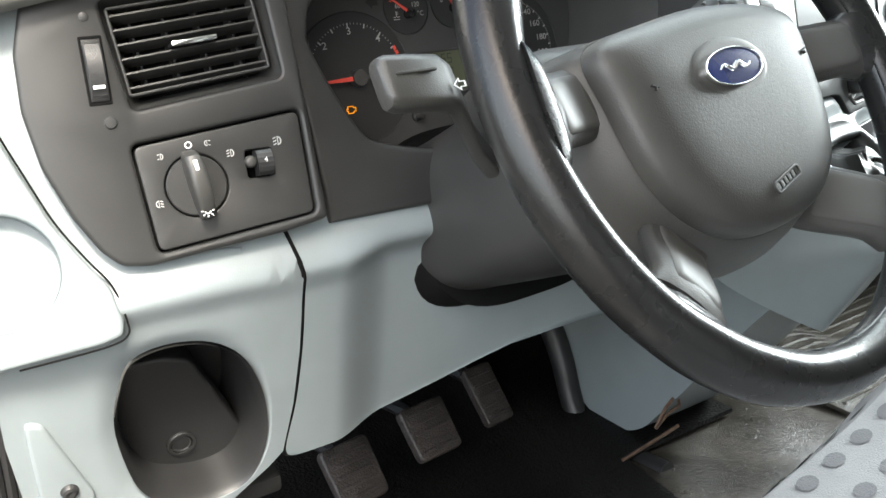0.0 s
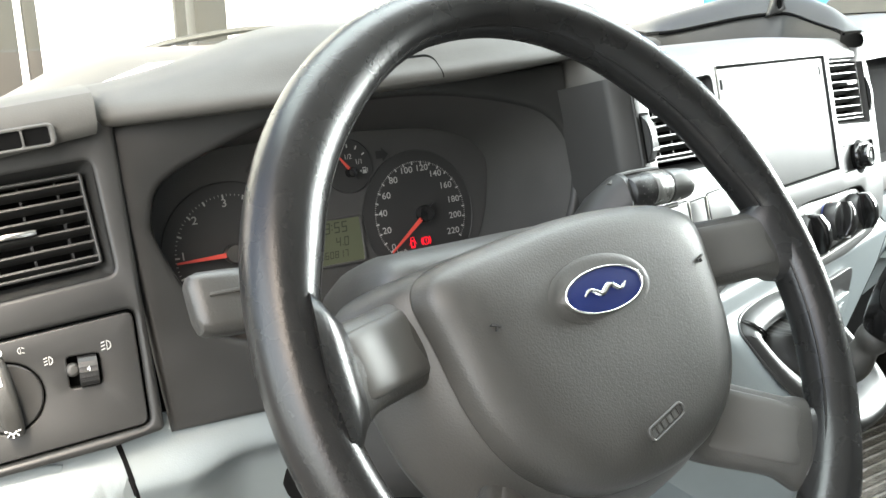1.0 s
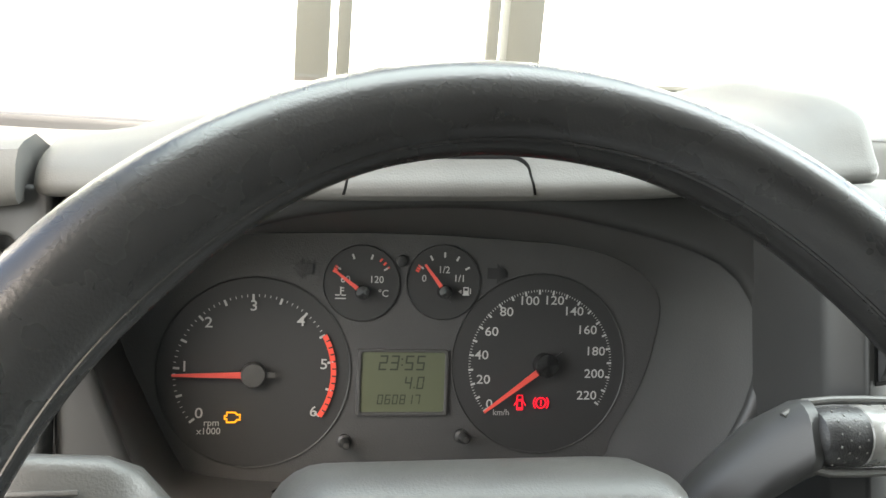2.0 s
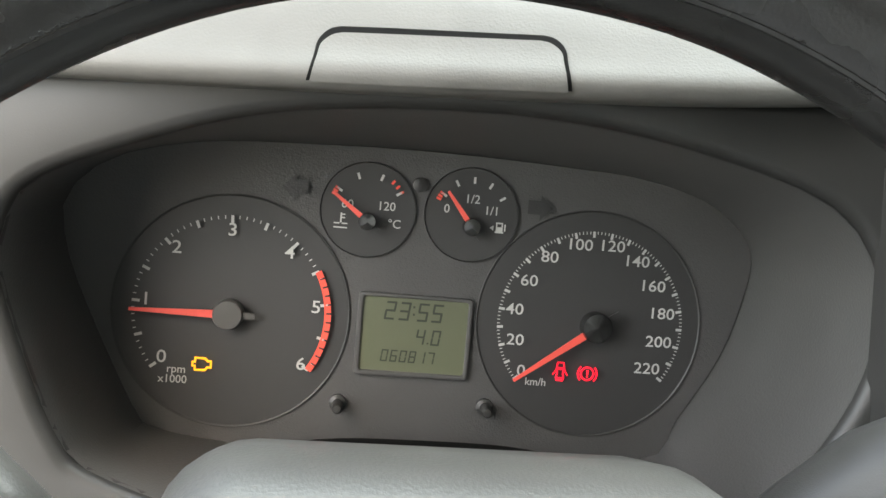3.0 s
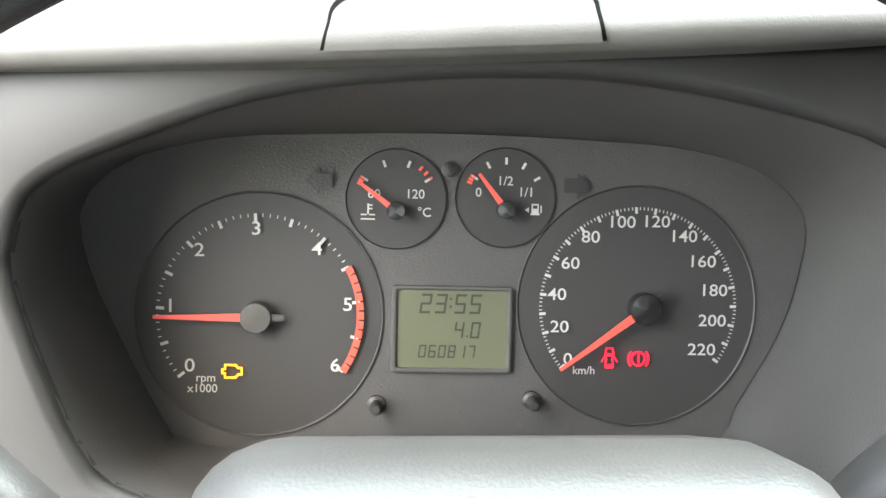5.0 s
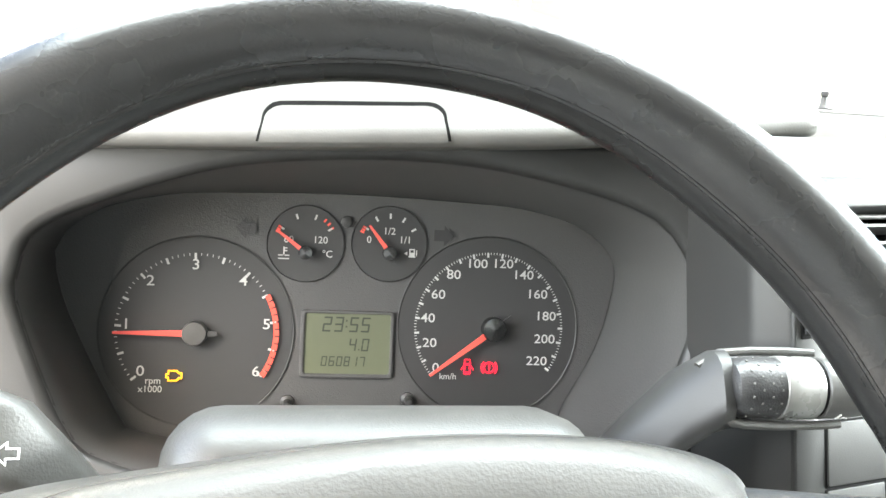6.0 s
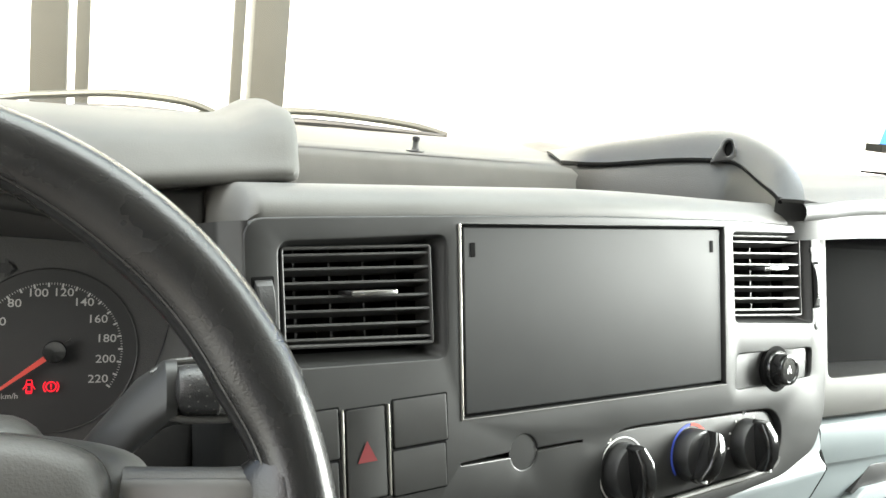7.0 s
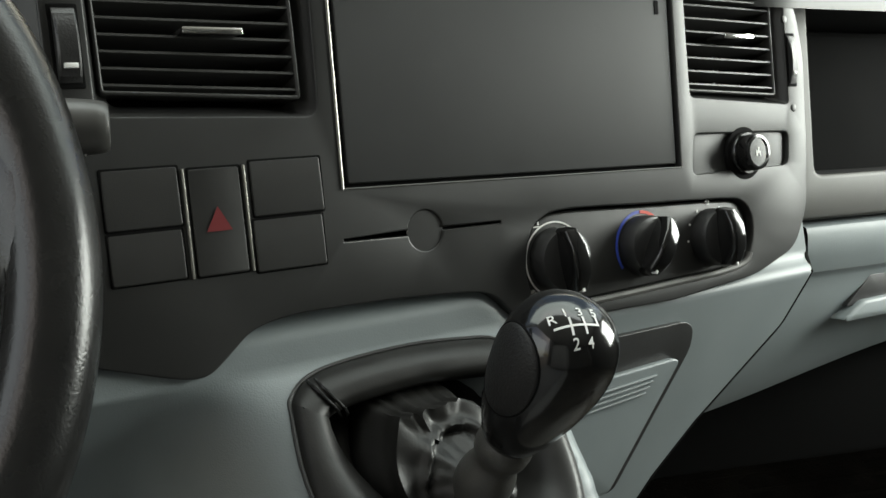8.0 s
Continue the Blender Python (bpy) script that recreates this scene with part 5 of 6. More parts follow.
def air_vent(m, c, slats, tab, label, bucket, shut=-14, vanes=4):
    """A vent with a thin frame, slats, upright vanes behind them, and a bright tab."""
    q = corner_map(c)
    mid = q(.5, .5)
    v = thing("air_vent", m @ sh(mid.x, mid.y, -.004), label, "air vent", "dashboard air vents")
    bm = B()
    outer = ccw([Vector(p) for p in rounded(c, .003)])
    plate(bm, outer, [inset(outer, .0022)], -.020, -.0035, .001)
    part("frame", bm, DARK, v, "", m)
    bm = B()
    hole = ccw([Vector(p[:2]) for p in bucket])
    loft(bm, [[Vector((*p, -.0012)) for p in hole], [Vector((*p, -.0030)) for p in inset(hole, .0006)], [Vector((*p.lerp(mid, .10), -.0105)) for p in hole], [Vector((*p.lerp(mid, .16), -.016)) for p in hole]], caps=False)
    bmesh.ops.reverse_faces(bm, faces=bm.faces)
    part("bezel", bm, PANEL, v, "charcoal sloping bezel", m)
    bm = B()
    b = ccw([Vector(p[:2]) for p in bucket])
    loft(bm, [[Vector((*p.lerp(mid, .14), -.016)) for p in b], [Vector((*(p.lerp(mid, .16)), -.055)) for p in b]], caps=False)
    bmesh.ops.reverse_faces(bm, faces=bm.faces)
    plate(bm, [p.lerp(mid, .03) for p in b], (), -.058, -.055, 0)
    part("duct", bm, SEAM, v, "dark air duct", m)
    for k in range(slats):
        t = (k + .62) / (slats + .25)
        a, e = q(.012, t), q(.988, t)
        bm = B()
        ring = []
        tl = radians(shut)
        for y, z in ((-.0006, .0), (-.0009, -.0008), (-.0009, -.0150), (.0009, -.0150), (.0009, -.0008), (.0006, 0)):
            ring.append((y * math.cos(tl) - z * math.sin(tl), y * math.sin(tl) + z * math.cos(tl)))
        loft(bm, [[Vector((p.x, p.y + y, -.0045 + z)) for y, z in ring] for p in (a, e)])
        part("slat", bm, DARK, v, "", m)
    for k in range(vanes):
        s = (k + .7) / (vanes + .4)
        a, e = q(s, .02), q(s, .98)
        bm = B()
        loft(bm, [[Vector((p.x + x, p.y, z)) for x, z in ((-.0007, -.020), (-.0007, -.036), (.0007, -.036), (.0007, -.020))] for p in (a, e)])
        part("vane", bm, BLACK, v, "", m)
    bm = B()
    block(bm, -.0150, -.0012, -.012, .0150, .0014, .0040, .0010, sh(tab[0], tab[1], 0, tab[2]))
    tb = part("tab", bm, BLACK, v, "black vent tab", m)
    bm = B()
    block(bm, -.0150, -.0016, .0030, .0150, .0018, .0052, .0009, sh(tab[0], tab[1], 0, tab[2]))
    part("tab_edge", bm, CHROME, tb, "bright chrome tab edge", m)
    return v


air_vent(ML, [(-.1135, .0788), (-.0185, .0880), (-.0125, .0315), (-.1070, .0215)], 6, (-.0620, .0530, 5), "black slatted air vent beside the driver's door", LV)
air_vent(MP, [(-.1190, -.0110), (-.0195, -.0115), (-.0190, -.0715), (-.1185, -.0665)], 7, (-.0650, -.0386, -1), "black slatted air vent beside a flat black flap", V1)
air_vent(MP, [(.2675, -.0100), (.3600, -.0125), (.3600, -.0800), (.2670, -.0745)], 7, (.3140, -.0385, -1), "smaller black slatted air vent above the lighter", V2, vanes=3)


def thumbwheel(m, x0, y0, x1, y1, label, bulge=.55):
    """A ribbed wheel in its slot, with a bright mark."""
    t = thing("vent_wheel", m @ sh((x0 + x1) / 2, (y0 + y1) / 2), label, "thumbwheel", "vent thumbwheels")
    bm = B()
    plate(bm, rrect(x0 - .0016, y0 - .0020, x1 + .0016, y1 + .0020, .001), (), -.001, .0006, .0004)
    part("slot", bm, SEAM, t, "", m)
    bm = B()
    n = 22
    rings = []
    h, cy = (y1 - y0) / 2, (y0 + y1) / 2
    for k in range(n + 1):
        a = radians(-62 + 124 * k / n)
        r = h / math.sin(radians(62)) + (.0005 if k % 2 else 0)
        z = (math.cos(a) - math.cos(radians(62))) * r * bulge + .0008
        y = cy + r * math.sin(a)
        rings.append([Vector((x0, y, -.002)), Vector((x0, y, z * .85)), Vector((x0 + .001, y, z)), Vector((x1 - .001, y, z)), Vector((x1, y, z * .85)), Vector((x1, y, -.002))])
    loft(bm, rings)
    w = part("wheel", bm, BLACK, t, "", m, angle=20)
    bm = B()
    ym = y0 + (y1 - y0) * .22
    block(bm, x0 + .002, ym - .0011, .0045 * bulge / .55, x1 - .002, ym + .0011, .0072 * bulge / .55, .0003)
    part("mark", bm, WHITE, w, "white mark", m)
    return t


thumbwheel(ML, -.1305, .0205, -.1195, .0595, "black ribbed thumbwheel beside a vent")
thumbwheel(MP, -.1360, -.0620, -.1262, -.0285, "black ribbed thumbwheel beside a vent")
for cx, cy in ((.3705, -.0250), (.3745, -.0895)):
    bm = B()
    turned(bm, [(.0028, -.001), (.0028, .0004), (.0022, .0007), (0, .0007)], 20, sh(cx, cy))
    part("panel_cap", bm, PANEL, dash, "small round panel cap", MP)
thumbwheel(MP, .3715, -.0720, .3785, -.0370, "black ribbed thumbwheel beside a vent", .3)

# demister outlet in the end cap
MDV = frame_at((-.2625, .9285, .7368), -6, 4) @ sh(0, 0, 0, 5.5)
dv = thing("demister_outlet", MDV, "small dark four-slot demister outlet", "air vent")
bm = B()
plate(bm, rrect(-.0330, -.0068, .0330, .0068, .004), [rrect(-.0305 + k * .0154, -.0048, -.0165 + k * .0154, .0048, .0012) for k in range(4)], -.010, .0034, .0012)
part("frame", bm, PAD, dv, "grey outlet frame", MDV)
bm = B()
plate(bm, rrect(-.031, -.0055, .031, .0055, .003), (), -.006, .0014, 0)
part("duct", bm, SEAM, dv, "", MDV)

# ---- light switch panel ----
lights = thing("light_switch_panel", ML @ sh(-.055, -.04), "charcoal light switch panel with a rotary knob", "switch panel")
bm = B()
lh = rounded([(-.1108, -.0102), (-.0002, .0008), (.0011, -.0688), (-.1051, -.0784)], .005)
plate(bm, lh, [circle(-.0750, -.0395, .0208, 40), rrect(-.0405, -.0400, -.0222, -.0212, .002)], -.012, -.0015, .0012)
part("plate", bm, DARK, lights, "charcoal switch plate", ML)
bm = B()
plate(bm, rounded([(-.1125, -.0085), (.0012, .0028), (.0025, -.070), (-.1065, -.0800)], .006), (), -.0125, -.0115, 0)
part("gap", bm, SEAM, lights, "", ML)
bm = B()
turned(bm, [(.0198, -.012), (.0198, -.002), (.0190, -.0012), (0, -.0010)], 40, sh(-.0750, -.0395))
kn = part("rotary_knob", bm, DARK, lights, "charcoal rotary knob", ML)
bm = B()
rings = []
mk = sh(-.0750, -.0395, 0, 8)
for y, w, h in ((-.0225, .0030, .004), (-.021, .0048, .010), (-.012, .0056, .0165), (0, .0060, .0190), (.012, .0056, .0180), (.0195, .0050, .0150), (.0225, .0040, .0090), (.0235, .0028, .004)):
    rings.append([mk @ Vector((q.x, y, q.y)) for q in rrect(-w, -.004, w, h, min(w, .004) * .9, 4)])
loft(bm, rings)
part("grip", bm, COVER, kn, "grey worn grip", ML)
bm = B()
block(bm, -.0012, .0095, .0165, .0012, .0165, .0192, .0004, mk)
part("mark", bm, WHITE, kn, "white mark", ML)
bm = B()
plate(bm, circle(-.0735, -.0565, .0022, 20), [circle(-.0735, -.0565, .0014, 20)], .0, .0126, 0)
for k in range(8):
    a = radians(45 * k)
    block(bm, .0028, -.0003, .0, .0042, .0003, .0126, 0, sh(-.0735, -.0565) @ pose(0, 0, 0, 0, 0, 45 * k))
part("lamp_symbol", bm, WHITE, kn, "white lamp symbol", ML)
bm = B()
rings = []
for k in range(15):
    a = radians(-70 + 140 * k / 14)
    rings.append([Vector((x, -.0306 + .0092 * math.sin(a), max(-.002, .0078 * math.cos(a)) + (.0003 if k % 2 else 0))) for x in (-.0345, -.0240)] + [Vector((x, -.0306 + .0092 * math.sin(a), -.006)) for x in (-.0240, -.0345)])
loft(bm, rings)
tw = part("level_wheel", bm, BLACK, lights, "black headlamp level thumbwheel", ML, angle=20)
bm = B()
plate(bm, circle(-.0378, -.0290, .0040, 20), (), -.004, .0035, .002)
part("level_stop", bm, COVER, lights, "", ML)
letters("numeral", "4", .0045, WHITE, tw, ML @ sh(-.0292, -.0290, .0082))


def bars(name, parent, material, m, rects, z):
    bm = B()
    for x0, y0, x1, y1 in rects:
        flat(bm, [(x0, y0), (x1, y0), (x1, y1), (x0, y1)], z)
    return part(name, bm, material, parent, "", m)


def lamp_icon(parent, m, x, y, s, flip=1, rays=3, name="symbol_print"):
    """A half-round lamp with its rays."""
    bm = B()
    pts = [(x + flip * s * .15, y - s), (x + flip * s * .15, y + s)]
    arc = [(x + flip * (s * .15 + s * .9 * math.sin(radians(a))), y + s * math.cos(radians(a))) for a in range(0, 181, 30)]
    o = ccw([Vector(p) for p in arc])
    plate(bm, o, [inset(o, s * .2)], -.001, .0002, 0)
    for k in range(rays):
        yy = y + s * (.7 - 1.4 * k / max(1, rays - 1))
        flat(bm, [(x - flip * s * .15, yy), (x - flip * s * .9, yy - s * .25), (x - flip * s * .9, yy), (x - flip * s * .15, yy + s * .25)], .0002)
    return part(name, bm, INK, parent, "white lamp symbol", m)


lamp_icon(lights, ML, -.0505, -.0215, .0026)
lamp_icon(lights, ML, -.0178, -.0175, .0030)
lamp_icon(lights, ML, -.0955, -.0260 + .008, .0020, 1, 2)
lamp_icon(lights, ML, -.0640, -.0130, .0020, -1, 2)
lamp_icon(lights, ML, -.1005, -.0480, .0024, -1, 3)
bm = B()
plate(bm, circle(-.0765, -.0128, .0023, 20), [circle(-.0765, -.0128, .0016, 20)], -.001, .0002, 0)
part("symbol_print", bm, WHITE, lights, "", ML)
bm = B()
turned(bm, [(.0040, -.001), (.0040, .0008), (.0032, .0014), (0, .0015)], 20, sh(-.1215, .0070))
part("panel_cap", bm, PANEL, dash, "small round panel cap", ML)
bm = B()
turned(bm, [(.0030, -.001), (.0030, .0004), (.0024, .0007), (0, .0007)], 20, sh(-.1262, .0735))
part("panel_cap", bm, PANEL, dash, "small round panel cap", ML)

# ---- blank panel in the middle ----
blank = thing("storage_cover", MP @ sh(.125, -.06), "flat black storage cover in a thin grey frame", "cover")
bm = B()
sc = rounded([(.0035, -.0018), (.2520, -.0062), (.2490, -.1222), (.0018, -.1165)], .0015)
plate(bm, sc, (), -.004, -.0022, .0008)
part("flap", bm, mat("satin_black_panel", (0.030, 0.0306, 0.0306), 0.52, grain=0.08, size=0.0006, vary=0.08, spec=0.20), blank, "satin black flap", MP)
for x, y in ((.0090, -.0205), (.2395, -.0235)):
    bm = B()
    plate(bm, rrect(x, y, x + .0035, y + .0090, .0005), (), -.003, -.0018, 0)
    part("slot", bm, SEAM, blank, "", MP)
bm = B()
plate(bm, [Vector(p) for p in SC], (), -.014, -.0055, 0)
part("gap", bm, SEAM, blank, "", MP)
for a, b in (((-.0006, .0), (-.0026, -.1190)), ((-.0026, -.1190), (.2515, -.1250)), ):
    bm = B()
    tube(bm, [(*a, .0002), (*b, .0002)], .0008 if a[1] == 0 else .0005, 8)
    part("frame_edge", bm, METAL if a[1] == 0 else PAD, blank, "thin grey frame edge", MP)

# ---- switches ----
def rocker(x0, y0, x1, y1, label, name="blank_switch"):
    t = thing(name, MP @ sh((x0 + x1) / 2, (y0 + y1) / 2), label, "switch", "centre panel switches")
    bm = B()
    plate(bm, rrect(x0 - .0009, y0 - .0009, x1 + .0009, y1 + .0009, .0012), (), -.002, .0002, .0001)
    part("gap", bm, SEAM, t, "", MP)
    bm = B()
    plate(bm, rrect(x0, y0, x1, y1, .0012), (), -.002, .0007, .0005, shape=lambda x, y: .0004 * math.cos((y - y0) / (y1 - y0) * math.pi))
    part("key", bm, DARK, t, "", MP)
    return t


rocker(-.1235, -.1288, -.0885, -.1012, "blank charcoal switch cover")
rocker(-.1235, -.1540, -.0892, -.1306, "blank charcoal switch cover")
hz = rocker(-.0835, -.1545, -.0582, -.1030, "charcoal hazard switch with a red triangle", "hazard_switch")
rocker(-.0525, -.1285, -.0145, -.1012, "blank charcoal switch cover")
rocker(-.0535, -.1560, -.0160, -.1303, "blank charcoal switch cover")
for x in (-.0860, -.0558):
    bm = B()
    block(bm, x - .0006, -.1550, -.001, x + .0006, -.1025, .0012, .0004)
    part("bright_edge", bm, METAL, hz, "thin bright edge", MP)
bm = B()
tri_ = [(-.0710, -.1215), (-.0775, -.1335), (-.0645, -.1335)]
bm.faces.new([bm.verts.new((*p, .0012)) for p in tri_])
bmesh.ops.recalc_face_normals(bm, faces=bm.faces)
part("triangle", bm, DIMRED, hz, "unlit red triangle", MP)
# finger dimple in the slot
bm = B()
rings = [[Vector((.0458 + r * math.cos(a), -.1458 + r * math.sin(a), z)) for a in [2 * math.pi * k / 32 for k in range(32)]] for r, z in ((.0118, -.0010), (.0108, -.0030), (.0092, -.0056), (.0068, -.0080), (.0035, -.0096))]
loft(bm, rings)
part("finger_dimple", bm, PANEL, dash, "round finger dimple in a slot", MP)

# ---- heater controls ----
heater = thing("heater_controls", MP @ sh(.217, -.174), "heater control plate with three black rotary knobs", "heater controls")
bm = B()
plate(bm, inset(ccw(HT), .0015), (), -.012, -.0045, .002)
part("plate", bm, DARK, heater, "charcoal control plate", MP)
bm = B()
low = [p for p in ccw(HT) if p.y < -.170]
hs = [Vector((*p, -.0002)) for p in sorted(low, key=lambda p: p.x) if p.y < -.188]
tube(bm, hs, .0022, 8)
part("lower_lip", bm, PAD, heater, "grey lower lip", MP)
for cx, cy, ang, nm in ((.1395, -.1735, 97, "air direction knob"), (.2130, -.1735, 58, "temperature knob"), (.2795, -.1750, 92, "fan knob")):
    bm = B()
    turned(bm, [(.0198, -.005), (.0198, .004), (.0185, .0075), (.0175, .008), (.0, .0082)], 40, sh(cx, cy))
    kb = part("knob", bm, BLACK, heater, "black rotary knob", MP)
    bm = B()
    mk = sh(cx, cy, 0, ang - 90)
    rings = []
    for y, w, h in ((-.0200, .003, .010), (-.0185, .0050, .0165), (-.009, .0062, .0215), (0, .0066, .0225), (.009, .0062, .0215), (.0185, .0050, .0165), (.0200, .003, .010)):
        rings.append([mk @ Vector((q.x, y, q.y)) for q in rrect(-w, .004, w, h, min(w * .9, .003), 4)])
    loft(bm, rings)
    part("grip", bm, KNOB, kb, "glossy black grip", MP)
    bm = B()
    block(bm, -.0011, -.0195, .0130, .0011, -.0150, .0172, .0003, mk)
    part("mark", bm, WHITE, kb, "white mark", MP)
# printed scales
bm = B()
plate(bm, circle(.1395, -.1735, .0236, 48), [circle(.1395, -.1735, .0226, 48)], -.005, -.0040, 0)
part("dial_print", bm, WHITE, heater, "white printed ring", MP)


def arc_print(cx, cy, r0, r1, a0, a1, material, name):
    bm = B()
    n = 16
    for k in range(n):
        a, b = a0 + (a1 - a0) * k / n, a0 + (a1 - a0) * (k + 1) / n
        bm.faces.new([bm.verts.new((*polar((cx, cy), r, q), -.0042)) for r, q in ((r0, a), (r1, a), (r1, b), (r0, b))])
    bmesh.ops.recalc_face_normals(bm, faces=bm.faces)
    bm.normal_update()
    if bm.faces[:][0].normal.z < 0:
        bmesh.ops.reverse_faces(bm, faces=bm.faces)
    part(name, bm, material, heater, "", MP)


arc_print(.2130, -.1735, .0212, .0232, 90, 215, BLUE, "cold_scale")
arc_print(.2130, -.1735, .0212, .0232, 28, 88, RED, "hot_scale")
for a in (60, 92, 122, 152, 182):
    x, y = polar((.2795, -.1750), .0222, a)
    if a == 92:
        bm = B()
        plate(bm, circle(x, y + .002, .0018, 16), [circle(x, y + .002, .0012, 16)], -.005, -.0041, 0)
        part("symbol_print", bm, WHITE, heater, "", MP)
    else:
        bm = B()
        plate(bm, circle(x, y, .0009, 12), (), -.005, -.0041, 0)
        part("symbol_print", bm, WHITE, heater, "", MP)
for x, y in ((.1265, -.1520), (.1620, -.1740), (.1400, -.1975)):
    bars("symbol_print", heater, WHITE, MP, [(x - .0025, y - .0006, x + .0025, y + .0002), (x - .0025, y + .0010, x - .0014, y + .0030), (x + .0010, y + .0008, x + .0022, y + .0028)], -.0040)

# ---- lighter ----
lig = thing("cigarette_lighter", MP @ sh(.316, -.119), "black round cigarette lighter in a shallow recess", "lighter")
bm = B()
plate(bm, inset(ccw(LG), -.001), [circle(.3160, -.1195, .0150, 32)], -.012, -.0030, .001)
part("recess", bm, PANEL, lig, "", MP)
bm = B()
turned(bm, [(.0150, -.010), (.0150, .002), (.0142, .0035), (.0128, .0035), (.0128, .010), (.0120, .0125), (.0100, .0128), (.0095, .0118), (0, .0118)], 36, sh(.3160, -.1195))
# flat near-black ring; the shade of a deep round recess is put into its colour
socket = B()
plate(socket, circle(.3160, -.1195, .0185, 40), [circle(.3160, -.1195, .0150, 40)], -.012, .0004, .0002)
part("recess_dark_ring", socket, SEAM, lig, "flat black ring standing for the dark recess round the knob", MP)
lk = part("knob", bm, KNOB, lig, "glossy black lighter knob", MP)
bars("symbol_print", lk, WHITE, MP, [(.3135, -.1225, .3150, -.1180), (.3155, -.1205, .3170, -.1160), (.3175, -.1225, .3185, -.1190)], .0122)

# ---- gear lever ----
gear = thing("gear_lever", MP @ sh(.025, -.27, .03), "black gear lever with a leather boot", "gear lever")
GATE = spline([(-.0495, -.2275), (-.0460, -.2195), (-.0330, -.2120), (-.0100, -.2085), (.0300, -.2072), (.0650, -.2095), (.0850, -.2130), (.0960, -.2250), (.0985, -.2500), (.0930, -.2800), (.0820, -.3000), (.0600, -.3120), (.0200, -.3150), (-.0300, -.3080), (-.0500, -.2850), (-.0545, -.2550)], 4)


def on_pod(u, v, o=0.0):
    return Vector((u, v, -.004 + .78 * max(0, -.207 - v) + o))


bm = B()
tube(bm, [on_pod(p.x, p.y, .0005) for p in GATE], .0012, 8, closed=True)
part("boot_lip", bm, BLACK, gear, "thin black boot frame", MP)
rc = ccw(GATE)


def bowl(ins, drop):
    """The collar at some way in from its frame; its flank widens towards the driver."""
    return [on_pod(p.x + .9 * ins * sstep(-p.y, .232, .290) * (1 - sstep(p.x, -.03, .03)), p.y, drop) for p in inset(rc, ins)]


bm = B()
loft(bm, [bowl(.0005, -.001), bowl(.0008, .0030), bowl(.0035, .0066), bowl(.008, .0082), bowl(.013, .0072), bowl(.0175, .0030), bowl(.0210, -.005), bowl(.0230, -.017), bowl(.0242, -.034)], caps=False)
bmesh.ops.recalc_face_normals(bm, faces=bm.faces)
part("boot_collar", bm, BOOTSKIN, gear, "stitched black leather boot collar", MP, angle=60)
for du in (0, .004):
    bm = B()
    tube(bm, spline([on_pod(-.0355 + du, -.2134, .0028), on_pod(-.0354 + du, -.2155, .0072), on_pod(-.0337 + du, -.2190, .0090), on_pod(-.0304 + du, -.2239, .0082), on_pod(-.0265 + du, -.2290, .0040), on_pod(-.0230 + du, -.2330, -.004)], 5, False), .0009, 6)
    part("collar_seam", bm, LEATHER, gear, "stitched seam", MP)
bm = B()
rings = []
inner = inset(rc, .0235)
mid = Vector((.0225, -.2697))
FOLD = [(0, .031, .010), (40, .036, .014), (75, .043, .019), (104, .048, .021), (114, .049, .024), (122, .046, .022), (150, .041, .017), (180, .037, .013), (205, .033, .008), (240, .028, -.002), (300, .026, -.004), (360, .031, .010)]
for a in range(0, 360, 3):
    ra = radians(a)
    way = Vector((math.cos(ra), math.sin(ra)))
    foot = min((mid + way * d for d in lin(.02, .09, 71)), key=lambda p: min((p - q).length for q in inner))
    reach = min(along(a, [f[:2] for f in FOLD]) * (1 + .015 * math.sin(ra * 7)), (foot - mid).length - .002)
    lift = along(a, [(f[0], f[2]) for f in FOLD]) + .0006 * math.sin(ra * 9)
    edge = mid + way * reach
    low, toe, brow = on_pod(foot.x, foot.y, -.030), on_pod(*(mid + way * (reach + .0015)), -.028), on_pod(edge.x, edge.y, lift)
    top = Vector((*mid, .064)) + Vector((.0128 * way.x, .0110 * way.y, -.0060 * way.y))
    line = [low.lerp(toe, .5), toe] + [toe.lerp(brow, t) + Vector((*(way * .003 * math.sin(math.pi * t * 2)), 0)) for t in (.2, .4, .6, .78, .92)]
    line = [low] + line + [brow + Vector((*(-way * .001), .0008))]
    for i in range(1, 19):
        t = i / 18
        sag = -.0075 * math.sin(math.pi * t) * (.6 + .4 * math.sin(ra * 4 + 1))
        band = .0036 * math.exp(-((t - .46 - .07 * math.sin(ra * 3 + .5)) / .075) ** 2) - .0020 * math.exp(-((t - .62 - .07 * math.sin(ra * 3 + .5)) / .05) ** 2)
        pleat = .0007 * math.sin(ra * 13 + 5 * t) * t * (1 - t) * 4
        line.append(line[8].lerp(top, t) + Vector((0, 0, sag + band * min(1, 6 * (1 - t)) + pleat)))
    rings.append(line)
rings = [list(r) for r in zip(*rings)]
loft(bm, rings, caps=False)
bmesh.ops.recalc_face_normals(bm, faces=bm.faces)
part("boot", bm, BOOTSKIN, gear, "folded black leather boot", MP, angle=70)
base, tip = Vector((.0228, -.2607, .0729)), Vector((.0262, -.1968, .1286))
ax = (tip - base).normalized()
xr = (Vector((1, 0, 0)) - ax * ax.x).normalized()
mg = Matrix((( xr.x, ax.cross(xr).x, ax.x, base.x), (xr.y, ax.cross(xr).y, ax.y, base.y), (xr.z, ax.cross(xr).z, ax.z, base.z), (0, 0, 0, 1)))
bm = B()
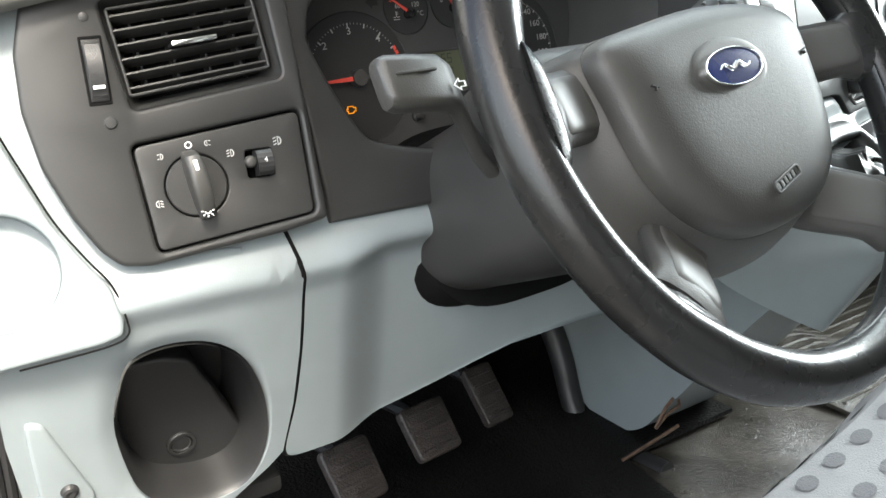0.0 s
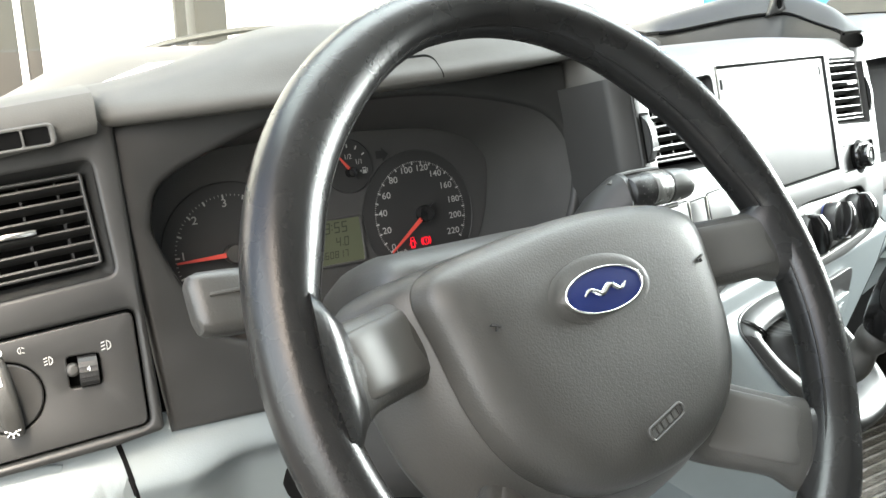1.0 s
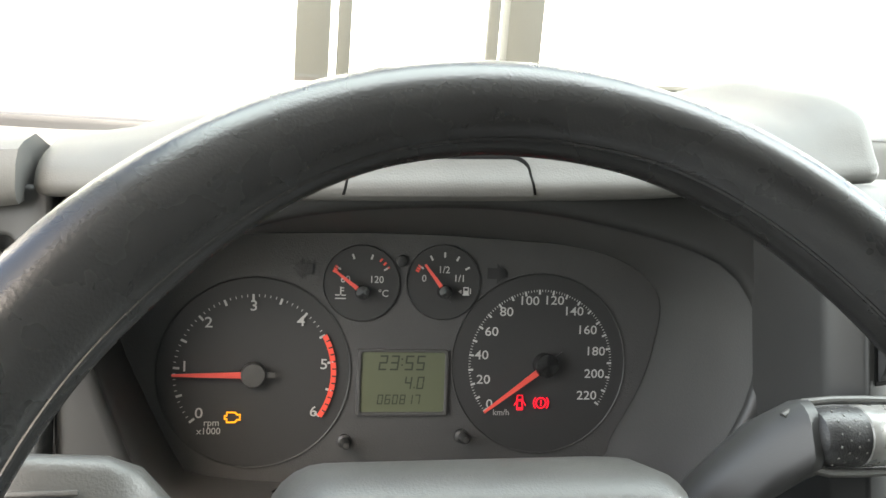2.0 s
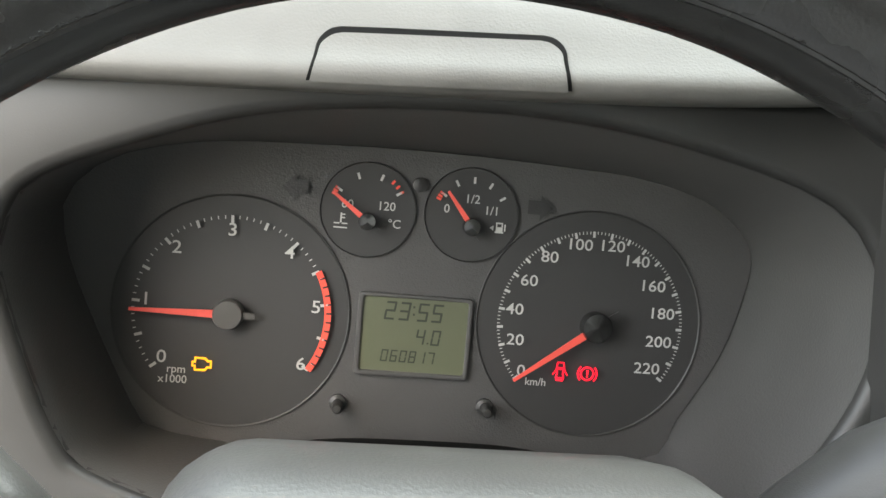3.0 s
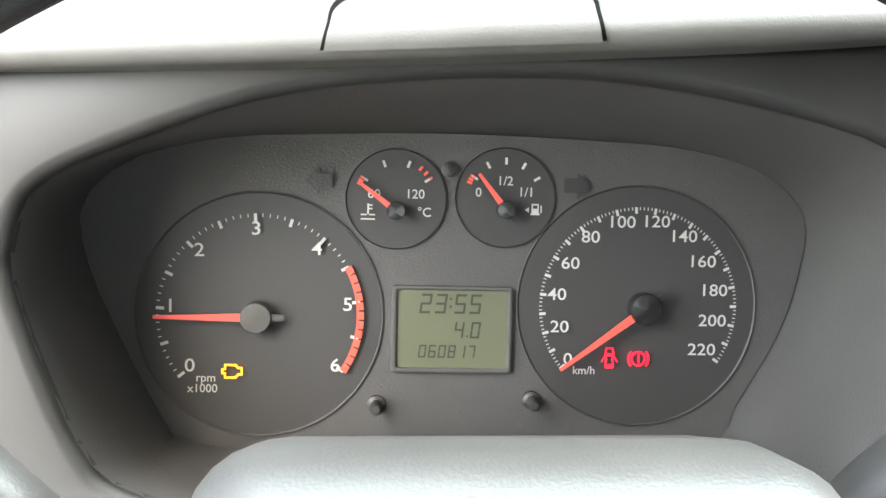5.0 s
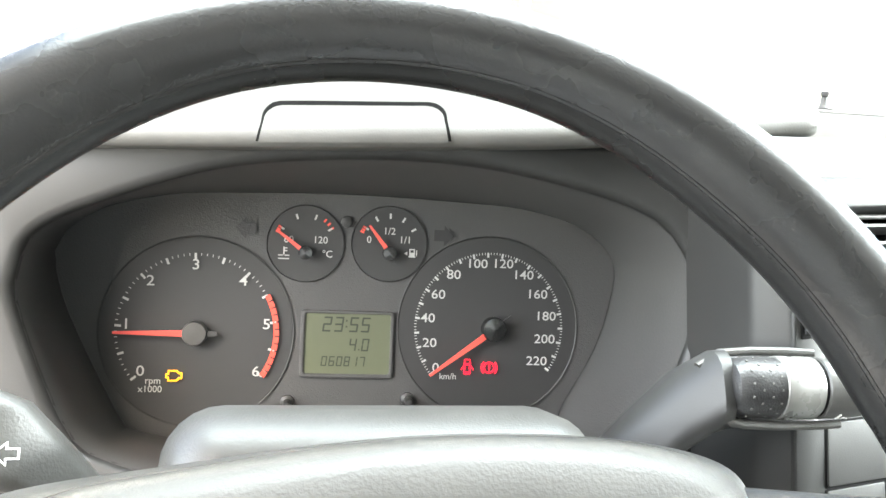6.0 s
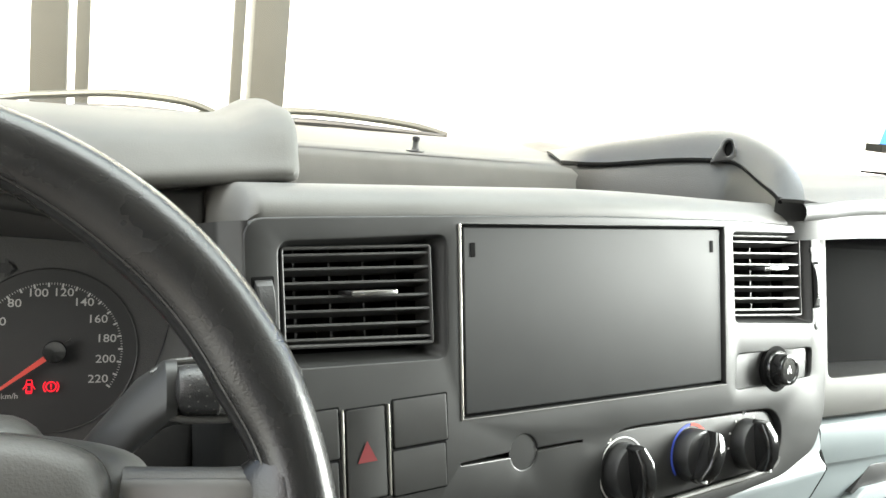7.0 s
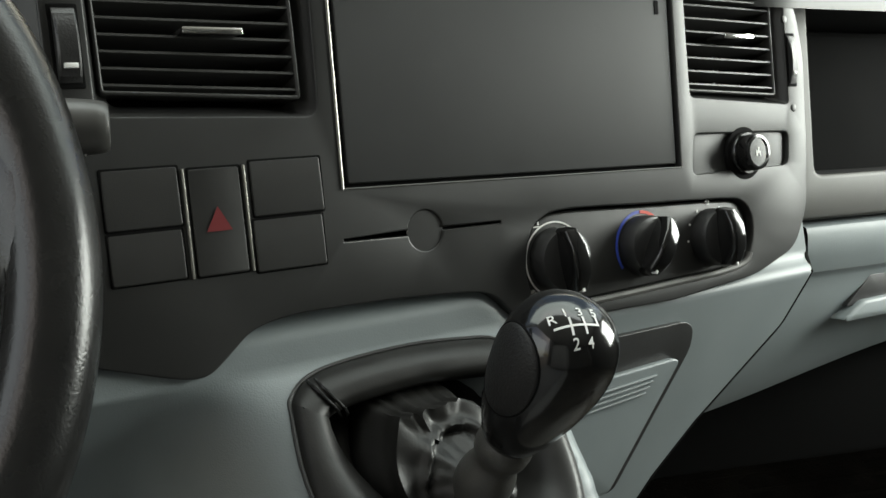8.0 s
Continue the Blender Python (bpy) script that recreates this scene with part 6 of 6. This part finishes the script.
turned(bm, [(.0118, -.020), (.0138, -.015), (.0147, -.008), (.0146, -.003), (.0136, .0020), (.0120, .0060), (.0113, .0095), (.0116, .0125), (.0134, .0155), (.0140, .0205), (.0137, .0250), (.0118, .0275)], 32, mg)
part("collar_sleeve", bm, COVER, gear, "black ribbed sleeve", MP)
bm = B()
EGG = [(.0100, .0265), (.0128, .0268), (.0148, .0300), (.0175, .0370), (.0205, .0470), (.0233, .0590), (.0252, .0700), (.0260, .0800), (.0254, .0890), (.0231, .0970), (.0195, .1028), (.0146, .1066), (.0083, .1090), (.0, .1097)]
egg = spline([(z, r) for r, z in EGG], 3, False)
turned(bm, [(max(0, p.y), p.x) for p in egg], 56, mg)
gk = part("gear_knob", bm, KNOB, gear, "shiny black gear knob", MP)


def egg_at(phi, z, out=0.0):
    """A point on the knob's skin."""
    r = along(z, [(p.x, p.y) for p in egg]) + out
    return mg @ Vector((r * math.cos(radians(phi)), r * math.sin(radians(phi)), z))


def pad_edge(k, f, out):
    c, d = math.cos(2 * math.pi * k / 48), math.sin(2 * math.pi * k / 48)
    c, d = math.copysign(abs(c) ** .85, c), math.copysign(abs(d) ** .85, d)
    return egg_at(176 + 40 * f * c, .0760 + .0225 * f * d, out)


bm = B()
loft(bm, [[pad_edge(k, f, o) for k in range(48)] for f, o in ((1, -.0004), (.975, .0004), (.92, .0006), (.8, .0007), (.6, .0007), (.35, .0007), (.12, .0007), (.02, .0007))])
bmesh.ops.recalc_face_normals(bm, faces=bm.faces)
part("side_pad", bm, SIDEPAD, gk, "black leather side pad", MP, angle=60)
bm = B()
tube(bm, [pad_edge(k, 1.005, .0001) for k in range(48)], .0005, 6, closed=True)
part("knob_seam", bm, SEAM, gk, "", MP)
# white shift pattern that follows the knob's top
crown = sorted(((max(0, p.y), p.x) for p in egg if p.x > .0800))


def on_knob(ob):
    inv = (MP @ mg).inverted() @ WORLD[gk]
    back = inv.inverted()
    for vtx in ob.data.vertices:
        q = inv @ vtx.co
        q.z = along(math.hypot(q.x, q.y), crown) + .0005
        vtx.co = back @ q


MPR = MP @ mg @ sh(-.0068, -.0071, .12, -13)
on_knob(bars("shift_gate", gk, WHITE, MPR, [(-.0100 + .0010 * i, -.0005, -.0090 + .0010 * i, .0005) for i in range(20)] + [(dx, -.0040 + .0009 * j, dx + .0010, -.0031 + .0009 * j) for dx in (-.0035, .0026, .0088) for j in range(9) if dx < .008 or j > 3], 0))
for ch, x, y in (("R", -.0098, .0042), ("1", -.0040, .0064), ("3", .0028, .0064), ("5", .0093, .0060), ("2", -.0022, -.0074), ("4", .0042, -.0074)):
    on_knob(letters("numeral", ch, .0060, WHITE, gk, MPR @ sh(x, y)))

# ---- ashtray ----
ash = thing("ashtray", MP @ sh(.2, -.28, -.02), "closed silver-blue ashtray below the heater controls", "ashtray")
AO = [(.105, -.232), (.150, -.2285), (.2475, -.2290), (.2560, -.2350), (.2560, -.2490), (.1990, -.3420), (.105, -.3420)]
bm = B()
plate(bm, rounded(AO, .006), (), -.030, .0030, .001, shape=lambda x, y: -.30 * max(0, -.212 - y))
part("recess", bm, BLACK, ash, "dark ashtray recess", MP)
bm = B()
plate(bm, rounded([(.100, -.2560), (.2360, -.2525), (.2415, -.2555), (.1900, -.3395), (.100, -.3395)], .004), (), -.020, .0085, .0025, shape=lambda x, y: -.30 * max(0, -.212 - y))
lidp = part("lid", bm, SILVER, ash, "silver-blue ashtray lid", MP)
for k in range(4):
    bm = B()
    y = -.2610 - .0036 * k
    tube(bm, [(.150, y - .003, .0090 + .30 * (y + .212)), (.2190 - .003 * k, y, .0090 + .30 * (y + .212))], .0009, 6)
    part("ridge", bm, SILVER, lidp, "", MP)

# ---- pedals ----
def pedal(name, x, y, z, w, h, label, tilt=-40):
    m = pose(x, y, z, 90 + tilt, 0, 6)
    t = thing(name, m, label, "pedal", "foot pedals")
    bm = B()
    plate(bm, rounded([(-w, -h), (w, -h), (w * 1.05, h), (-w * 1.05, h)], .008), (), -.012, .0, .003)
    pad = part("pad", bm, PEDAL, t, "worn grey rubber pedal pad", m)
    for k in range(5):
        bm = B()
        yy = -h * .7 + h * 1.4 * k / 4
        block(bm, -w * .8, yy - .002, -.002, w * .8, yy + .002, .0022, .001)
        part("rib", bm, PEDAL, pad, "", m)
    bm = B()
    tube(bm, [(0, 0, -.010), (0, h * .9, -.03), (0, h * 2.2, -.09), (0, h * 3.5, -.20)], .010, 8)
    part("arm", bm, BLACK, t, "black pedal arm", m)
    return t


pedal("clutch_pedal", -.058, 1.150, .168, .031, .036, "worn rubber clutch pedal on a black arm")
pedal("brake_pedal", .046, 1.150, .187, .031, .033, "worn rubber brake pedal on a black arm")
pedal("accelerator_pedal", .168, 1.200, .172, .022, .040, "dark ribbed accelerator pedal on a black arm")

# ---- seat ----
seat = thing("driver_seat", pose(.02, .40, .06), "light grey fabric driver seat with dark oval spots", "seat")
bm = B()


def seat_pt(u, v):
    x = .02 + .25 * u
    y = .728 + .05 * u - .56 * v
    side = .035 * (abs(u) ** 4)
    return Vector((x, y - .02 * u * u, .335 + side + .014 * math.sin(v * 3) - .055 * (1 - sstep(v, 0, .10)) ** 2))


sheet(bm, seat_pt, lin(-1, 1, 25), lin(0, 1, 30), -.08)
cush = part("cushion", bm, FABRIC, seat, "light grey fabric cushion")
random.seed(3)
for i in range(11):
    for j in range(5):
        u, v = -.85 + .17 * i + (.085 if j % 2 else 0), .035 + .065 * j
        if u > .95:
            continue
        c, a, b = seat_pt(u, v), seat_pt(u + .01, v), seat_pt(u, v + .01)
        ux, vy = (a - c).normalized(), (b - c).normalized()
        n = ux.cross(vy)
        n = n if n.z > 0 else -n
        bm = B()
        bm.faces.new([bm.verts.new(c + n * .0012 + ux * .0120 * math.cos(t) + vy * .0078 * math.sin(t)) for t in [2 * math.pi * k / 12 for k in range(12)]])
        bmesh.ops.recalc_face_normals(bm, faces=bm.faces)
        part("spot", bm, FABRICSPOT, cush)
bm = B()
block(bm, -.22, .16, .06, .26, .60, .29, .03)
part("seat_base", bm, BLACK, seat, "black seat base")
bm = B()
block(bm, -.22, -.02, .30, .26, .14, 1.02, .05, pose(0, 0, 0, 6, 0, 0), 3)
part("backrest", bm, FABRIC, seat, "light grey fabric backrest")

# ---- windscreen wipers, bolt ----
def wiper(pts, arm, label):
    t = thing("wiper", pose(*pts[0]), label, "wiper", "windscreen wipers")
    bm = B()
    tube(bm, spline(pts, 6, False), lambda s: .0045 - .002 * abs(2 * s - 1), 8)
    part("blade", bm, BLACK, t, "dark wiper blade")
    bm = B()
    tube(bm, spline(arm, 6, False), .0042, 8)
    part("arm", bm, POST, t, "grey wiper arm")
    return t


for dx in (0, .27):
    wiper([(dx - .14, 1.445, .731 if dx == 0 else .760), (dx - .05, 1.45, .752 if dx == 0 else .768), (dx + .04, 1.45, .764 if dx == 0 else .771), (dx + .12, 1.45, .770), (dx + .20, 1.445, .768)], [(dx - .10, 1.462, .742 if dx == 0 else .766), (dx - .02, 1.462, .768 if dx == 0 else .778), (dx + .04, 1.462, .778 if dx == 0 else .782), (dx + .10, 1.462, .784 if dx == 0 else .781), (dx + .17, 1.462, .781 if dx == 0 else .776), (dx + .21, 1.462, .768)], "grey-brown wiper lying at the foot of the windscreen")
bm = B()
turned(bm, [(.0085, 0), (.0085, .0012), (.004, .0022), (.0028, .004), (.0028, .010), (.0036, .011), (.0036, .014), (.002, .015), (0, .015)], 20)
single("top_stud", bm, BLACK, pose(.365, 1.225, .7655), "small black stud on the dashboard ledge", "stud")

# ---- ribbed mat ----
rm = thing("ribbed_mat", pose(.95, 1.15, .14), "black ribbed rubber mat on the passenger floor", "floor mat")
def mat_z(x, y):
    return .072 + .048 * (1 - sstep(x, .70, .85)) + .22 * sstep(y, 1.28, 1.58)


bm = B()
sheet(bm, lambda x, y: Vector((x, y, mat_z(x, y))), lin(.56, 1.36, 30), lin(.86, 1.56, 30), -.005)
part("mat_base", bm, RUBBER, rm)
for k in range(34):
    bm = B()
    y = .875 + .02 * k
    tube(bm, [(x, y, mat_z(x, y) + .002) for x in lin(.575, 1.35, 24)], .0055, 6)
    part("rib", bm, RUBBER, rm)
